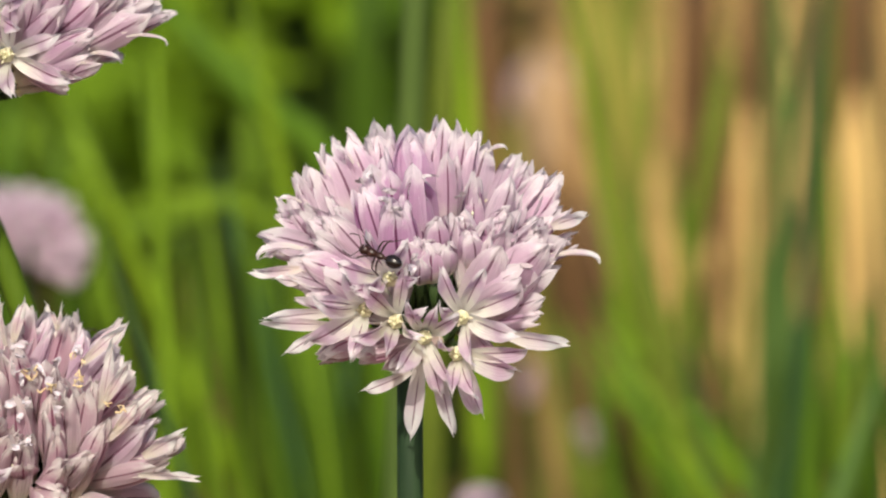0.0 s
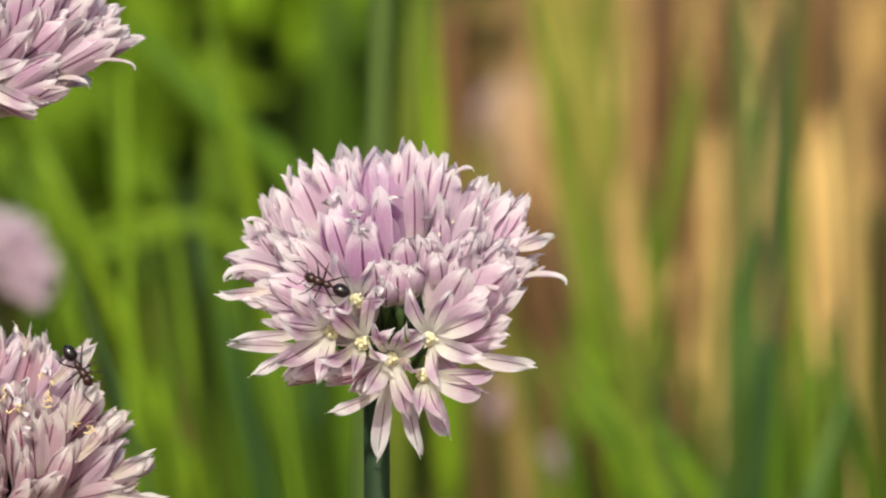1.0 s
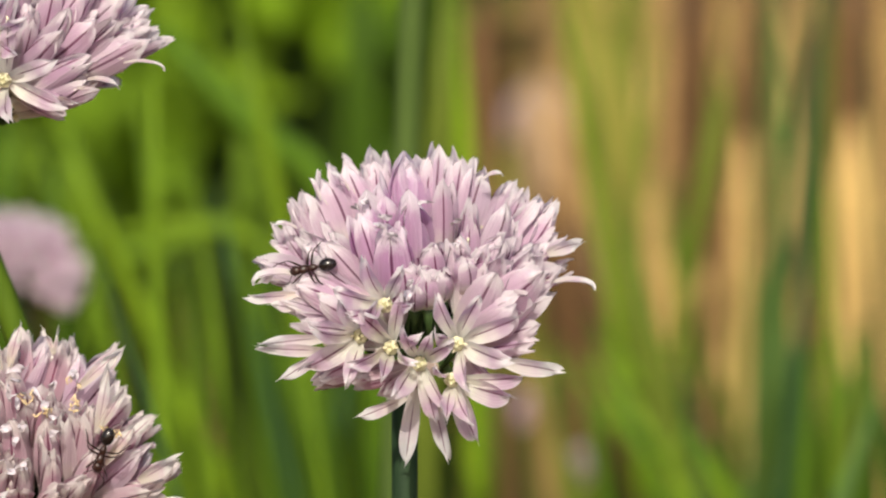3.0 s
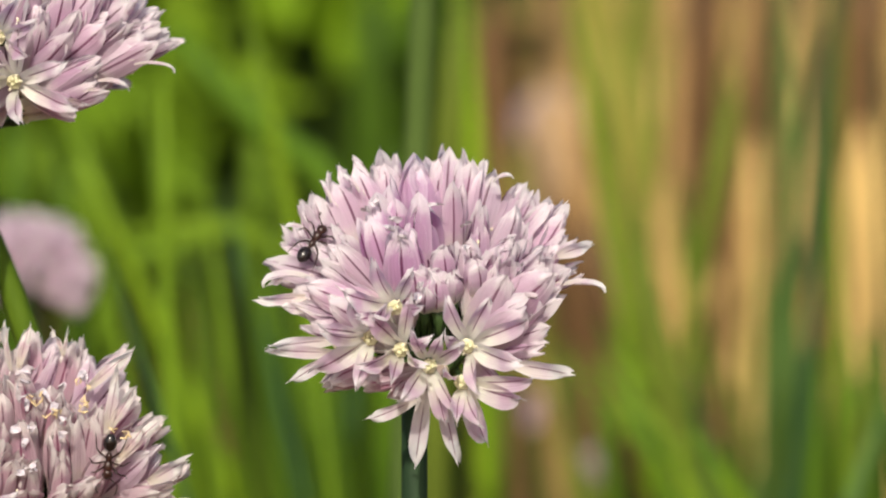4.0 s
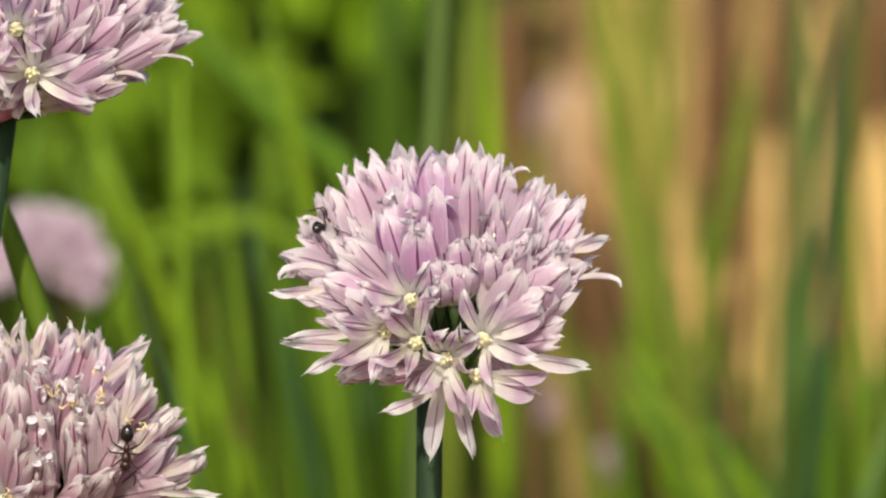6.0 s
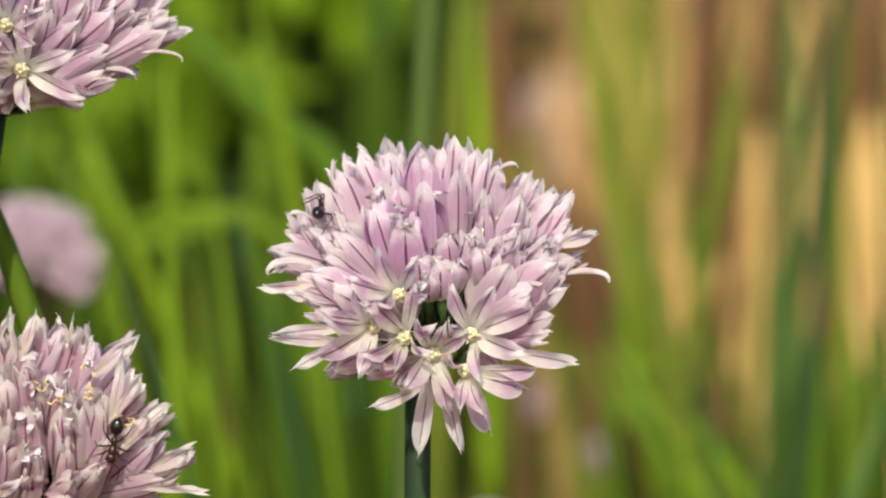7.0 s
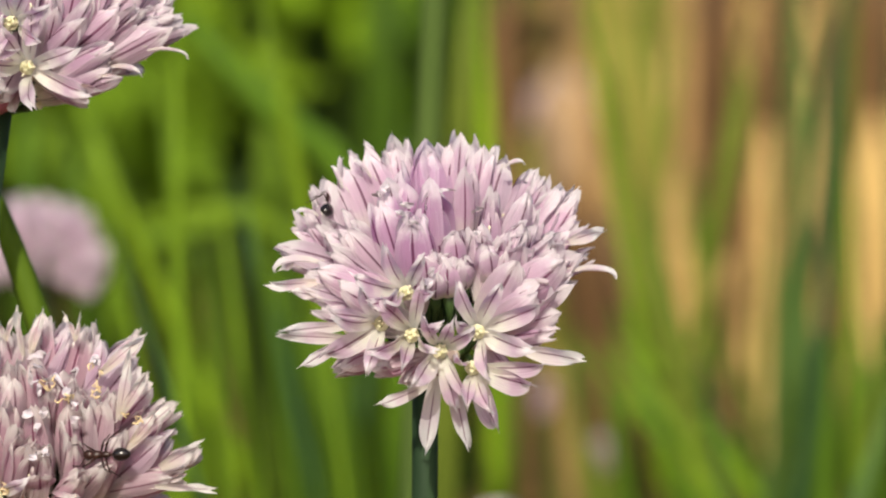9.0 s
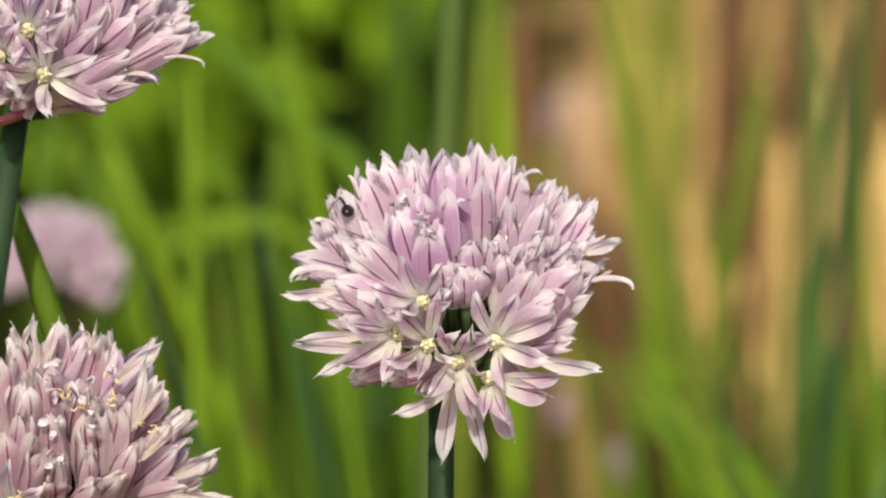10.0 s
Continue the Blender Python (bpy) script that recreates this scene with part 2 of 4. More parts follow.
def petal_mesh(name, mat, length, width, lean, curl, cup, rng, crumple=0.0, blunt=0.8, waist=0.42, steps=13, cols=7):
    """One tepal: a cupped, pointed blade as thin as tissue. lean: degrees off the flower's axis at foot, middle and tip."""
    bm = bmesh.new()
    uvl = bm.loops.layers.uv.new("UVMap")
    at, r, z = {}, 0.0005, 0.0
    rings = []
    sway = rng.uniform(-1, 1) * 0.0005
    ph = rng.uniform(0, 6.28)
    before = 0.0
    for i in range(steps):
        s = 1 - (1 - i / (steps - 1)) ** 1.35
        if s < 0.5:
            a = lean[0] + (lean[1] - lean[0]) * s * 2
        else:
            a = lean[1] + (lean[2] - lean[1]) * (s * 2 - 1) ** 1.5
        a = radians(a + curl * (max(0, s - 0.80) / 0.20) ** 1.3)
        r += math.sin(a) * length * (s - before)
        z += math.cos(a) * length * (s - before)
        before = s
        out, up = Vector((math.cos(a), 0, -math.sin(a))), Vector((math.sin(a), 0, math.cos(a)))
        if s < 0.5:
            w = waist + (1 - waist) * math.sin(s / 0.5 * math.pi / 2)
        else:      # rounded shoulders that end in a small point
            w = max(math.cos(min(1, max(0, s - 0.66) / 0.32) * math.pi / 2) ** blunt if s < 0.97 else 0, 0.36 * min(1, (1 - s) / 0.07), 0.03)
        w *= width * 0.5
        row = []
        for t in (-1 + 2 * k / (cols - 1) for k in range(cols)):
            lift = -cup * w * (t * t) + 0.05 * w * math.exp(-(t / 0.16) ** 2)
            lift += crumple * s * s * 0.0016 * math.sin(7 * s + 2.4 * t + ph) * (0.4 + abs(t))
            p = Vector((r, 0, z)) + out * lift + Vector((0, 1, 0)) * (w * t + sway * s * s)
            p += up * (crumple * 0.0009 * s * s * math.sin(5 * t + ph * 2))
            if s > 0.78:      # the dry, frilled end
                frill = (s - 0.78) / 0.22 * w * 0.55
                p += out * frill * math.sin(9 * s + 5.5 * t + 3 * ph) + up * frill * 0.8 * math.sin(7 * t + 5 * ph)
            v = bm.verts.new(p)
            at[v] = (0.5 + 0.5 * t, s)
            row.append(v)
        rings.append(row)
    n = len(rings[0])
    for a, b in zip(rings, rings[1:]):
        for k in range(n - 1):
            bm.faces.new((a[k], b[k], b[k + 1], a[k + 1]))
    for f in bm.faces:
        for l in f.loops:
            l[uvl].uv = at[l.vert]
    return mesh(name, bm, mat)


# ---- flower heads ----
MM = 0.001
rng = random.Random(7)


def petal_set(mat, lean, curl, cup, crumple=0.0, count=8, blunt=0.5, waist=0.42):
    """Tepals of a floret 10 mm long and 4 mm wide."""
    made = []
    for k in range(count):
        d = [a + rng.uniform(-4, 4) for a in lean]
        made.append(petal_mesh("petal", mat, 10 * rng.uniform(0.93, 1.06) * MM, 3.2 * rng.uniform(0.9, 1.1) * MM,
                               d, curl * rng.choice((-0.6, -0.3, 0.0, 0.3, 0.65)), cup * rng.uniform(0.85, 1.15), rng, crumple * rng.uniform(0.6, 1.3), blunt, waist))
    return made


BELLS = {
    "bell": petal_set(LILAC, (28, 5, -34), 45, 0.42, 0.12, 10),
    "pale": petal_set(PALE, (27, 6, -24), 70, 0.40, 0.16, 10),
    "bud": petal_set(VIOLET, (28, 4, -40), 30, 0.44, 0.10, 8),
    "rose": petal_set(ROSE, (26, 0, -14), 10, 0.5, 0.05, 5),
    "dusty": petal_set(DUSTY, (25, 5, -20), 50, 0.42, 0.16, 10),
    "worn": petal_set(PAPER, (25, 4, 0), 60, 0.45, 0.3, 8),
    "far": petal_set(PALE, (26, 5, 2), 30, 0.40, 0.1, 3),
}


def axes(z, x):
    """A turn whose z points along z and whose x leans towards x."""
    z = Vector(z).normalized()
    x = Vector(x)
    x = (x - z * x.dot(z)).normalized()
    return Matrix((x, z.cross(x), z)).transposed().to_4x4()


def floret_mesh(length):
    """Pedicel of so many mm and three-lobed ovary."""
    bm = bmesh.new()
    tube(bm, [(0, 0, -length * MM), (0.0002, 0, -length * 0.5 * MM), (0, 0, 0.0003)], [0.0003, 0.0003, 0.0007], 7)
    for k in range(3):
        a = 2 * math.pi * k / 3
        egg(bm, Matrix.Translation((0.00024 * math.cos(a), 0.00024 * math.sin(a), 0.0006)) @ Matrix.Rotation(radians(-90), 4, "Y"), 0.0005, 0.00026, 0.00026, 0, 5, 6)
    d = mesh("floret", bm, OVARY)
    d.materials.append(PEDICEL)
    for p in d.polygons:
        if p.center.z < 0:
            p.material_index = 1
    return d


def stamen_mesh(lean, length):
    bm = bmesh.new()
    a, l = radians(lean), length * MM
    tip = Vector((0.0005 + l * math.sin(a * 0.8), 0, l * math.cos(a * 0.8)))
    tube(bm, [(0.0005, 0, 0.0), (0.0005 + 0.45 * l * math.sin(a), 0, 0.45 * l * math.cos(a)), tip], [0.00022, 0.00012, 0.00007], 5)
    egg(bm, Matrix.Translation(tip) @ Matrix.Rotation(0.6, 4, "Y"), 0.00028, 0.00015, 0.00015, 0, 5, 6)
    d = mesh("stamen", bm, FILAMENT)
    d.materials.append(ANTHER)
    for p in d.polygons:
        if p.center.z > tip.z - 0.0003:
            p.material_index = 1
    return d


PEDICELS = {n: floret_mesh(max(0.6, n)) for n in range(11)}
STAMEN = {"star": stamen_mesh(30, 1.1), "bell": stamen_mesh(10, 7.5)}


def dome(x, y, size, flat):
    """How far a point of the head's surface stands out, from where it stands right of and above the middle (mm)."""
    return flat * math.sqrt(max(size * size - x * x - y * y, 0.5))


def pedicelled(root, frame_m, foot, turn):
    """The pedicel and ovary of a floret whose foot is there."""
    n = min(10, max(0, round(Vector(foot).length) - 1))
    return hang(new("floret", PEDICELS[n]), root, frame_m @ Matrix.Translation(Vector(foot) * MM) @ turn)


def bell(root, frame_m, foot, tip, width, kind, rnd):
    """A half-closed floret from foot to tip (mm right, up, out of the head's middle), so wide at its belly."""
    foot, tip = Vector(foot), Vector(tip)
    turn = axes(tip - foot, Vector((0, 0, 1)) if abs((tip - foot).normalized().z) < 0.95 else Vector((0, 1, 0)))
    f = pedicelled(root, frame_m, foot, turn @ Matrix.Rotation(rnd.choice((0, math.pi / 6)) + rnd.uniform(-0.2, 0.2), 4, "Z"))
    long, wide = (tip - foot).length / 9.75, width / 3.9
    for k in range(6):
        inner = k % 2
        s = rnd.uniform(0.93, 1.05) * long
        hang(new("petal", rnd.choice(BELLS[kind])), f, Matrix.Rotation(math.pi / 3 * k + rnd.uniform(-0.12, 0.12), 4, "Z")
             @ Matrix.Rotation(radians(rnd.uniform(-3.5, 3.5) - 2.5 * inner), 4, "Y") @ Matrix.Diagonal((wide, wide * (0.9 if inner else 1.06), s, 1)))
    if kind in ("bell", "pale", "dusty"):
        for k in rnd.sample(range(6), rnd.choice((0, 1, 1))):
            hang(new("stamen", STAMEN["bell"]), f, Matrix.Rotation(math.pi / 3 * k, 4, "Z") @ Matrix.Rotation(radians(rnd.uniform(-2, 8)), 4, "Y") @ Matrix.Scale(long * rnd.uniform(0.7, 0.95), 4))
    return f


def star(root, frame_m, centre, ends, mat, rnd, out=7.5):
    """An open floret whose throat faces the viewer; ends: tip and width of each of its tepals."""
    foot = Vector((*centre, out))
    f = pedicelled(root, frame_m, foot, axes(Vector((0, 0, 1)) + foot * 0.03, (1, 0, 0)))
    inv = f.matrix_basis.inverted() @ frame_m
    for x, y, w in ends:
        d = math.hypot(x - foot.x, y - foot.y)
        tip = Vector((x, y, out + min(4, max(0.5, math.sqrt(max(27 - d * d, 0.25))))))
        side = Vector((x - foot.x, y - foot.y, 0)).normalized()
        loose_petal(f, foot + side * 0.3, tip, w * 0.82, mat, 30, rnd, 0.3, 0.42, inv, 0.6)
    for k in (0, 1, 3, 4):
        hang(new("stamen", STAMEN["star"]), f, Matrix.Rotation(math.pi / 3 * k + rnd.uniform(-0.1, 0.1), 4, "Z") @ Matrix.Rotation(radians(rnd.uniform(-8, 8)), 4, "Y") @ Matrix.Scale(rnd.uniform(0.4, 0.75), 4))
    return f


def floret_stub(root, frame_m, foot):
    """Short pedicel of a floret that keeps a single tepal in sight."""
    way = Vector(foot)
    bm = tube(bmesh.new(), [way * MM * 0.96, way * MM * 0.98, way * MM], [0.00003, 0.00004, 0.00005], 6)
    return part("floret", bm, FILAMENT, root, "", frame_m)


def loose_petal(f, foot, tip, width, mat, bow, rnd, ragged=0.28, waist=0.5, inv=None, cup=0.5):
    """A tepal that stands off from its neighbours, from foot to tip (mm right, up, out), bowed by so many degrees."""
    foot, tip = Vector(foot), Vector(tip)
    along = tip - foot
    d = petal_mesh("petal", mat, along.length * MM * 1.04, width * MM, (-bow * 0.5, 0, bow * 0.8), bow, cup, rnd, ragged, 0.7, waist)
    m = axes(along, (0.15, 0.35, -1.0) if bow < 40 else (0.1, -0.9, -0.6))      # its outer face is turned away from the viewer, or down where it arches
    m.translation = foot * MM
    hang(new("petal", d), f, m if inv is None else inv @ m)


def core(root, frame_m, radius=1.6):
    """The green knob from which the pedicels spring."""
    bm = bmesh.new()
    egg(bm, frame_m @ Matrix.Rotation(radians(90), 4, "Z"), radius * MM, radius * MM, radius * MM, 0.15, 10, 14)
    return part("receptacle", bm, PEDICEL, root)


def chive(centre, foot_xy, label, rnd, bells=(), stars=(), scale=1.0, lowest=-0.42, count=84, kinds=("bell", "pale", "bell"), stalk_r=1.15, bract=False, front=True, gap=17, size=15.2,
          neck=(0, -1, 0), loose=(), scraps=(), dried=(), fill=13.4, fill_width=3.2, scrap_count=2, star_out=8.3):
    """A whole flowering stalk: hollow green stalk, knob, florets. bells: groups of rows (foot x and y, tip x and y, width in mm) with their kinds, the flatness of the head and the least length."""
    centre = Vector(centre)
    root = new("chive_flower")
    root.location = (*foot_xy, 0)
    tagged(root, label, "flower", "chive flowers")
    fm = Matrix.Translation(centre - root.location) @ FRONT.to_4x4() @ Matrix.Diagonal((scale, scale, scale, 1))
    ways = []
    for rows, sorts, flat, least in bells:
        for a, b, x, y, w in rows:
            out = dome(x, y, size, flat)
            d = math.hypot(x - a, y - b)
            foot = (a, b, max(out - math.sqrt(max(92 - d * d, 0)), 0.6 * out))
            way = Vector((x, y, out)) - Vector(foot)
            bell(root, fm, Vector((x, y, out)) - way * max(1.0, least / way.length), (x, y, out), w, rnd.choice(sorts), rnd)
            ways.append(Vector((x, y, out)).normalized())
    for at, ends in stars:
        star(root, fm, at, ends, STARRY, rnd, star_out)
        ways.append(Vector((*at, 7.5)).normalized())
    golden = math.pi * (3 - math.sqrt(5))
    for k in range(count):
        y = 1 - 2 * (k + 0.5) / count
        if y < lowest:
            continue
        a = golden * k + rnd.uniform(-0.1, 0.1)
        h = math.sqrt(1 - y * y)
        way = Vector((h * math.cos(a), y + rnd.uniform(-0.06, 0.06), h * math.sin(a))).normalized()
        if (not front and way.z > 0.15) or any(way.angle(w) < radians(gap) for w in ways):
            continue
        r = fill * rnd.uniform(0.92, 1.04)
        flat = Vector((1, 1, 0.55 if way.z > 0 else 1))
        bell(root, fm, way * flat * r * 0.4, way * flat * r, fill_width * rnd.uniform(0.85, 1.1), rnd.choice(kinds), rnd)
    for foot, tip, out, width, bow, mat in loose:
        f = floret_stub(root, fm, (*foot, out))
        loose_petal(f, (*foot, out), (*tip, out + 0.4), width * 0.78, mat, bow, rnd, 0.4 if mat is BLEACHED else 0.3 if bow < 40 else 0.05)
    for spot in scraps:
        for k in range(scrap_count):
            d = petal_mesh("withered_tip", SCRAP, rnd.uniform(1.0, 1.9) * MM, rnd.uniform(0.35, 0.75) * MM, (rnd.uniform(-20, 20), 10, 40), 60, 0.5, rnd, 0.3, 0.9, 0.6, 9, 5)
            m = Matrix.Translation((Vector(spot) + Vector((rnd.uniform(-1, 1), rnd.uniform(-1, 1), rnd.uniform(-0.9, 0.1)))) * MM)
            hang(new("withered_tip", d), root, fm @ m @ Euler((rnd.uniform(-0.9, 0.4), rnd.uniform(-0.8, 0.8), rnd.uniform(-3, 3))).to_matrix().to_4x4(), "crumpled white papery petal tip")
    for spot in dried:
        for k in range(3):
            p = Vector(spot) * MM + Vector((rnd.uniform(-1, 1), rnd.uniform(-1, 1), 0)) * 0.0006
            pts = [p]
            for i in range(4):
                pts.append(pts[-1] + Vector((rnd.uniform(-1, 1), rnd.uniform(-1, 1), rnd.uniform(-0.3, 0.5))) * 0.0005)
            bm = tube(bmesh.new(), [fm @ q for q in pts], [0.00005, 0.00008, 0.00006, 0.00011, 0.00007], 6)
            part("dried_stamen", bm, STRAW_YELLOW, root, "curled straw-yellow dried stamen")
    core(root, fm)
    top = centre - root.location + FRONT @ (Vector(neck) * MM * scale)
    bm = bmesh.new()
    n = 14
    bend = Vector((rnd.uniform(-0.004, 0.004), rnd.uniform(-0.004, 0.004), 0))
    pts = [top * (k / n) + bend * math.sin(math.pi * k / n) for k in range(n + 1)]
    tube(bm, pts, [scale * MM * (stalk_r * (1.5 - 0.5 * k / n)) for k in range(n + 1)], 14)
    part("stalk", bm, STALK, root)
    if bract:
        for sgn in (-1, 1):
            bm = bmesh.new()
            egg(bm, fm @ Matrix.Translation((sgn * 0.0013 - 0.0022, -0.0046, 0.001)) @ Matrix.Rotation(radians(20 * sgn), 4, "Z"), 0.0020, 0.0005, 0.0016, 0.2 * sgn, 8, 10)
            part("bract", bm, SPATHE, root, "dry reddish papery bract")
    return root


# florets of the three near heads: foot and tip right of and above the middle of the head, and width, in mm
CROWN = ((-5.8, 6.4, -8.6, 13.7, 3.5), (-4.0, 8.6, -6.3, 15.0, 3.1), (-8.3, 6.4, -11.3, 11.2, 2.4), (-7.5, 5.9, -10.0, 11.5, 2.7), (-5.7, 3.9, -8.1, 9.8, 2.9), (-9.3, 5.4, -12.0, 9.4, 2.4), (-10.5, 6.4, -13.2, 7.8, 1.9), (-6.7, 4.6, -10.4, 7.9, 2.9), (-2.8, 8.9, -4.0, 15.3, 2.7), (0.8, 9.1, 1.4, 15.8, 2.7), (1.8, 9.6, 2.4, 16.0, 2.7), (2.8, 7.9, 3.7, 14.3, 2.6), (4.0, 7.6, 5.8, 14.8, 3.5))
EDGE = ((5.4, 7.1, 8.2, 12.7, 2.5), (6.8, 6.9, 9.4, 12.4, 2.2), (7.7, 7.1, 10.8, 11.8, 2.2), (8.7, 5.9, 11.8, 10.7, 2.7), (8.7, 5.1, 12.0, 8.3, 2.6), (7.2, 5.6, 10.0, 10.5, 2.6), (10.4, 4.1, 13.6, 5.6, 1.9), (8.1, 0.9, 11.6, 2.9, 2.6), (6.2, -1.1, 10.8, 0.1, 2.9), (6.6, -1.8, 10.3, -1.4, 2.3), (7.1, 2.4, 11.3, 4.9, 2.4))
FLANK = ((-8.2, 3.9, -13.8, 5.5, 3.2), (-7.7, 1.7, -12.2, 3.7, 2.9), (-7.7, 0.4, -12.0, 2.3, 2.4), (-5.7, -0.5, -10.6, 1.0, 2.7), (-5.0, 1.7, -10.8, 4.1, 3.3), (-5.0, 2.9, -9.6, 6.1, 3.0), (-5.2, 4.4, -8.1, 7.6, 2.7), (-4.7, 0.4, -8.6, 2.9, 2.8))
BREAST = ((5.2, 5.1, 7.9, 11.0, 3.0), (4.7, 3.2, 7.6, 8.3, 3.5), (6.6, 2.2, 10.6, 5.6, 4.0), (4.7, 1.2, 7.1, 5.6, 3.4), (5.6, 0.2, 9.3, 2.6, 4.0), (4.3, 4.9, 4.4, 10.8, 2.4), (2.0, 6.9, 2.2, 12.9, 2.3), (3.7, 2.9, 3.3, 8.3, 2.9), (8.4, 3.9, 10.1, 7.4, 2.8), (4.7, 3.4, 5.5, 6.9, 2.2))
BUDS = ((-0.5, 6.9, -1.0, 15.1, 4.4), (-3.1, 5.4, -4.8, 11.5, 3.2), (-0.3, 4.4, -0.9, 11.4, 3.5), (-2.0, 2.7, -2.4, 9.0, 4.0), (-3.1, 3.7, -5.1, 10.0, 2.8), (-2.8, 6.9, -3.2, 12.8, 3.1))
BROW = ((0.8, 1.8, 0.5, 5.6, 3.2), (-1.0, 2.3, -1.0, 5.8, 2.8), (2.0, 2.4, 1.7, 5.3, 2.6), (1.4, 2.9, 1.2, 7.5, 2.4), (-0.3, 1.9, -0.2, 4.3, 2.5), (4.1, 2.9, 4.1, 6.4, 2.3))
# open stars whose throats face the viewer: middle, then tip and width of each tepal
STARS = (((0.1, -2.9), ((-1.4, -0.5, 1.3), (0.8, -0.9, 1.4), (2.3, -1.3, 1.7), (2.3, -6.8, 1.4), (1.6, -8.0, 1.8), (-1.9, -5.2, 2.1))),
         ((3.3, -1.2), ((1.6, 2.4, 1.7), (4.7, 2.6, 1.7), (8.7, 0.9, 2.1), (7.4, -2.9, 2.4), (4.0, -4.5, 1.5), (2.1, -0.9, 1.3))),
         ((-2.3, -1.5), ((-4.5, 1.1, 2.0), (-1.6, 2.7, 1.4), (-0.6, -0.8, 1.4), (-3.1, -3.5, 1.6), (-5.1, -2.9, 1.8), (-1.0, -3.0, 1.2))),
         ((-4.9, -0.5), ((-8.8, 0.5, 2.2), (-8.5, -0.7, 1.7), (-9.5, -3.7, 2.4), (-5.9, -4.1, 1.7), (-6.3, 2.0, 1.9), (-4.2, 1.8, 1.6))),
         ((-2.8, 2.1), ((-5.0, 5.4, 1.8), (-6.9, 2.9, 1.9), (-5.3, 0.8, 1.6), (-4.0, 1.0, 1.5), (-1.9, 4.8, 1.4), (-1.1, 1.8, 1.2))),
         ((2.9, -4.3), ((7.9, -6.2, 2.4), (9.2, -4.6, 1.7), (4.9, -9.7, 2.2), (3.7, -7.8, 1.6), (2.2, -7.0, 1.4), (1.6, -3.8, 1.1))))
# single tepals that stand off: foot, tip, how far out, width, bow
LOOSE = (((11.3, 6.4), (14.1, 7.7), 3, 1.6, 8, WHITISH),
         ((11.5, 4.3), (15.6, 4.3), 4, 1.2, 45, WHITISH),
         ((-10.3, 5.0), (-14.8, 4.7), 5, 1.5, 55, WHITISH),
         ((-10.6, 2.9), (-14.7, 2.5), 5, 1.4, 20, WHITISH),
         ((-7.9, -0.9), (-13.6, -1.1), 6, 1.6, 8, WHITISH),
         ((-7.8, -2.0), (-13.8, -1.8), 6.4, 1.5, 5, WHITISH),
         ((-7.6, -1.8), (-12.0, -4.2), 6.8, 1.4, 25, WHITISH),
         ((-1.0, -6.0), (-5.2, -7.9), 6, 1.4, 30, WHITISH),
         ((-0.3, -5.1), (-1.1, -11.5), 5.6, 2.0, 8, WHITISH),
         ((1.1, -5.4), (2.3, -11.3), 5.4, 1.8, 12, WHITISH),
         ((7.3, -3.0), (12.3, -3.8), 6, 2.1, 8, WHITISH),
         ((-8.2, 11.3), (-9.4, 13.2), 3, 0.7, 40, WHITISH),
         ((-5.7, 12.3), (-7.2, 13.9), 3, 0.7, 40, WHITISH),
         ((-10.4, 9.1), (-12.3, 9.8), 3, 0.8, 40, WHITISH),
         ((5.5, 13.3), (7.3, 14.1), 4, 0.8, 60, WHITISH),
         ((-12.5, 4.4), (-13.6, 4.3), 5, 0.8, 20, WHITISH),
         ((-10.6, 1.7), (-12.7, 1.9), 5, 1.1, 10, WHITISH))
SCRAPS = [(x, y, dome(x, y, 15.2, 0.52) + 0.8) for x, y in ((-5.1, 11.2), (-1.0, 10.1), (-0.9, 4.7), (2.7, 8.2), (-2.7, 8.7))]
main = chive((-0.0014, -0.0035, 0.2937), (-0.0030, 0.010), "pale lilac chive flower head, fully open, on its stalk coloured dark for shade", random.Random(11),
             ((CROWN, ("pale", "pale", "bell"), 0.35, 9.5), (EDGE, ("pale", "pale", "bell"), 0.35, 9.5), (FLANK, ("bell", "pale"), 0.45, 9.5), (BREAST, ("bell", "pale"), 0.5, 9.0), (BUDS, ("bud",), 0.55, 9.5), (BROW, ("bell",), 0.5, 4.0),
              (((-3.0, -2.6, -8.9, -4.8, 2.6), (-1.5, -3.6, -5.4, -4.6, 2.6), (0.0, -4.0, -3.0, -5.8, 2.2), (4.5, -3.5, 6.5, -6.2, 2.4)), ("rose",), 0.3, 6.0)),
             STARS, lowest=0.1, front=False, gap=20, neck=(-1.25, -3.5, -1.0), loose=LOOSE, scraps=SCRAPS)
LOW_RIM = ((-2.3, 9.8, -2.7, 14.9, 2.7), (-0.6, 9.8, -0.3, 14.8, 3.1), (0.8, 10.3, 1.2, 15.7, 2.5), (1.2, 10.3, 3.2, 14.9, 2.7), (3.1, 9.5, 4.9, 14.8, 2.7), (4.8, 9.5, 6.0, 14.7, 2.1), (5.4, 10.3, 9.0, 14.1, 2.2), (5.8, 9.1, 8.8, 12.6, 2.8), (6.4, 6.6, 10.1, 10.8, 3.2), (7.7, 4.1, 12.2, 8.4, 2.4), (7.2, 3.6, 10.8, 7.4, 2.4), (8.2, 2.4, 12.7, 5.9, 3.0), (11.1, 2.6, 14.6, 4.3, 2.5), (8.7, 1.3, 13.0, 2.4, 2.4))
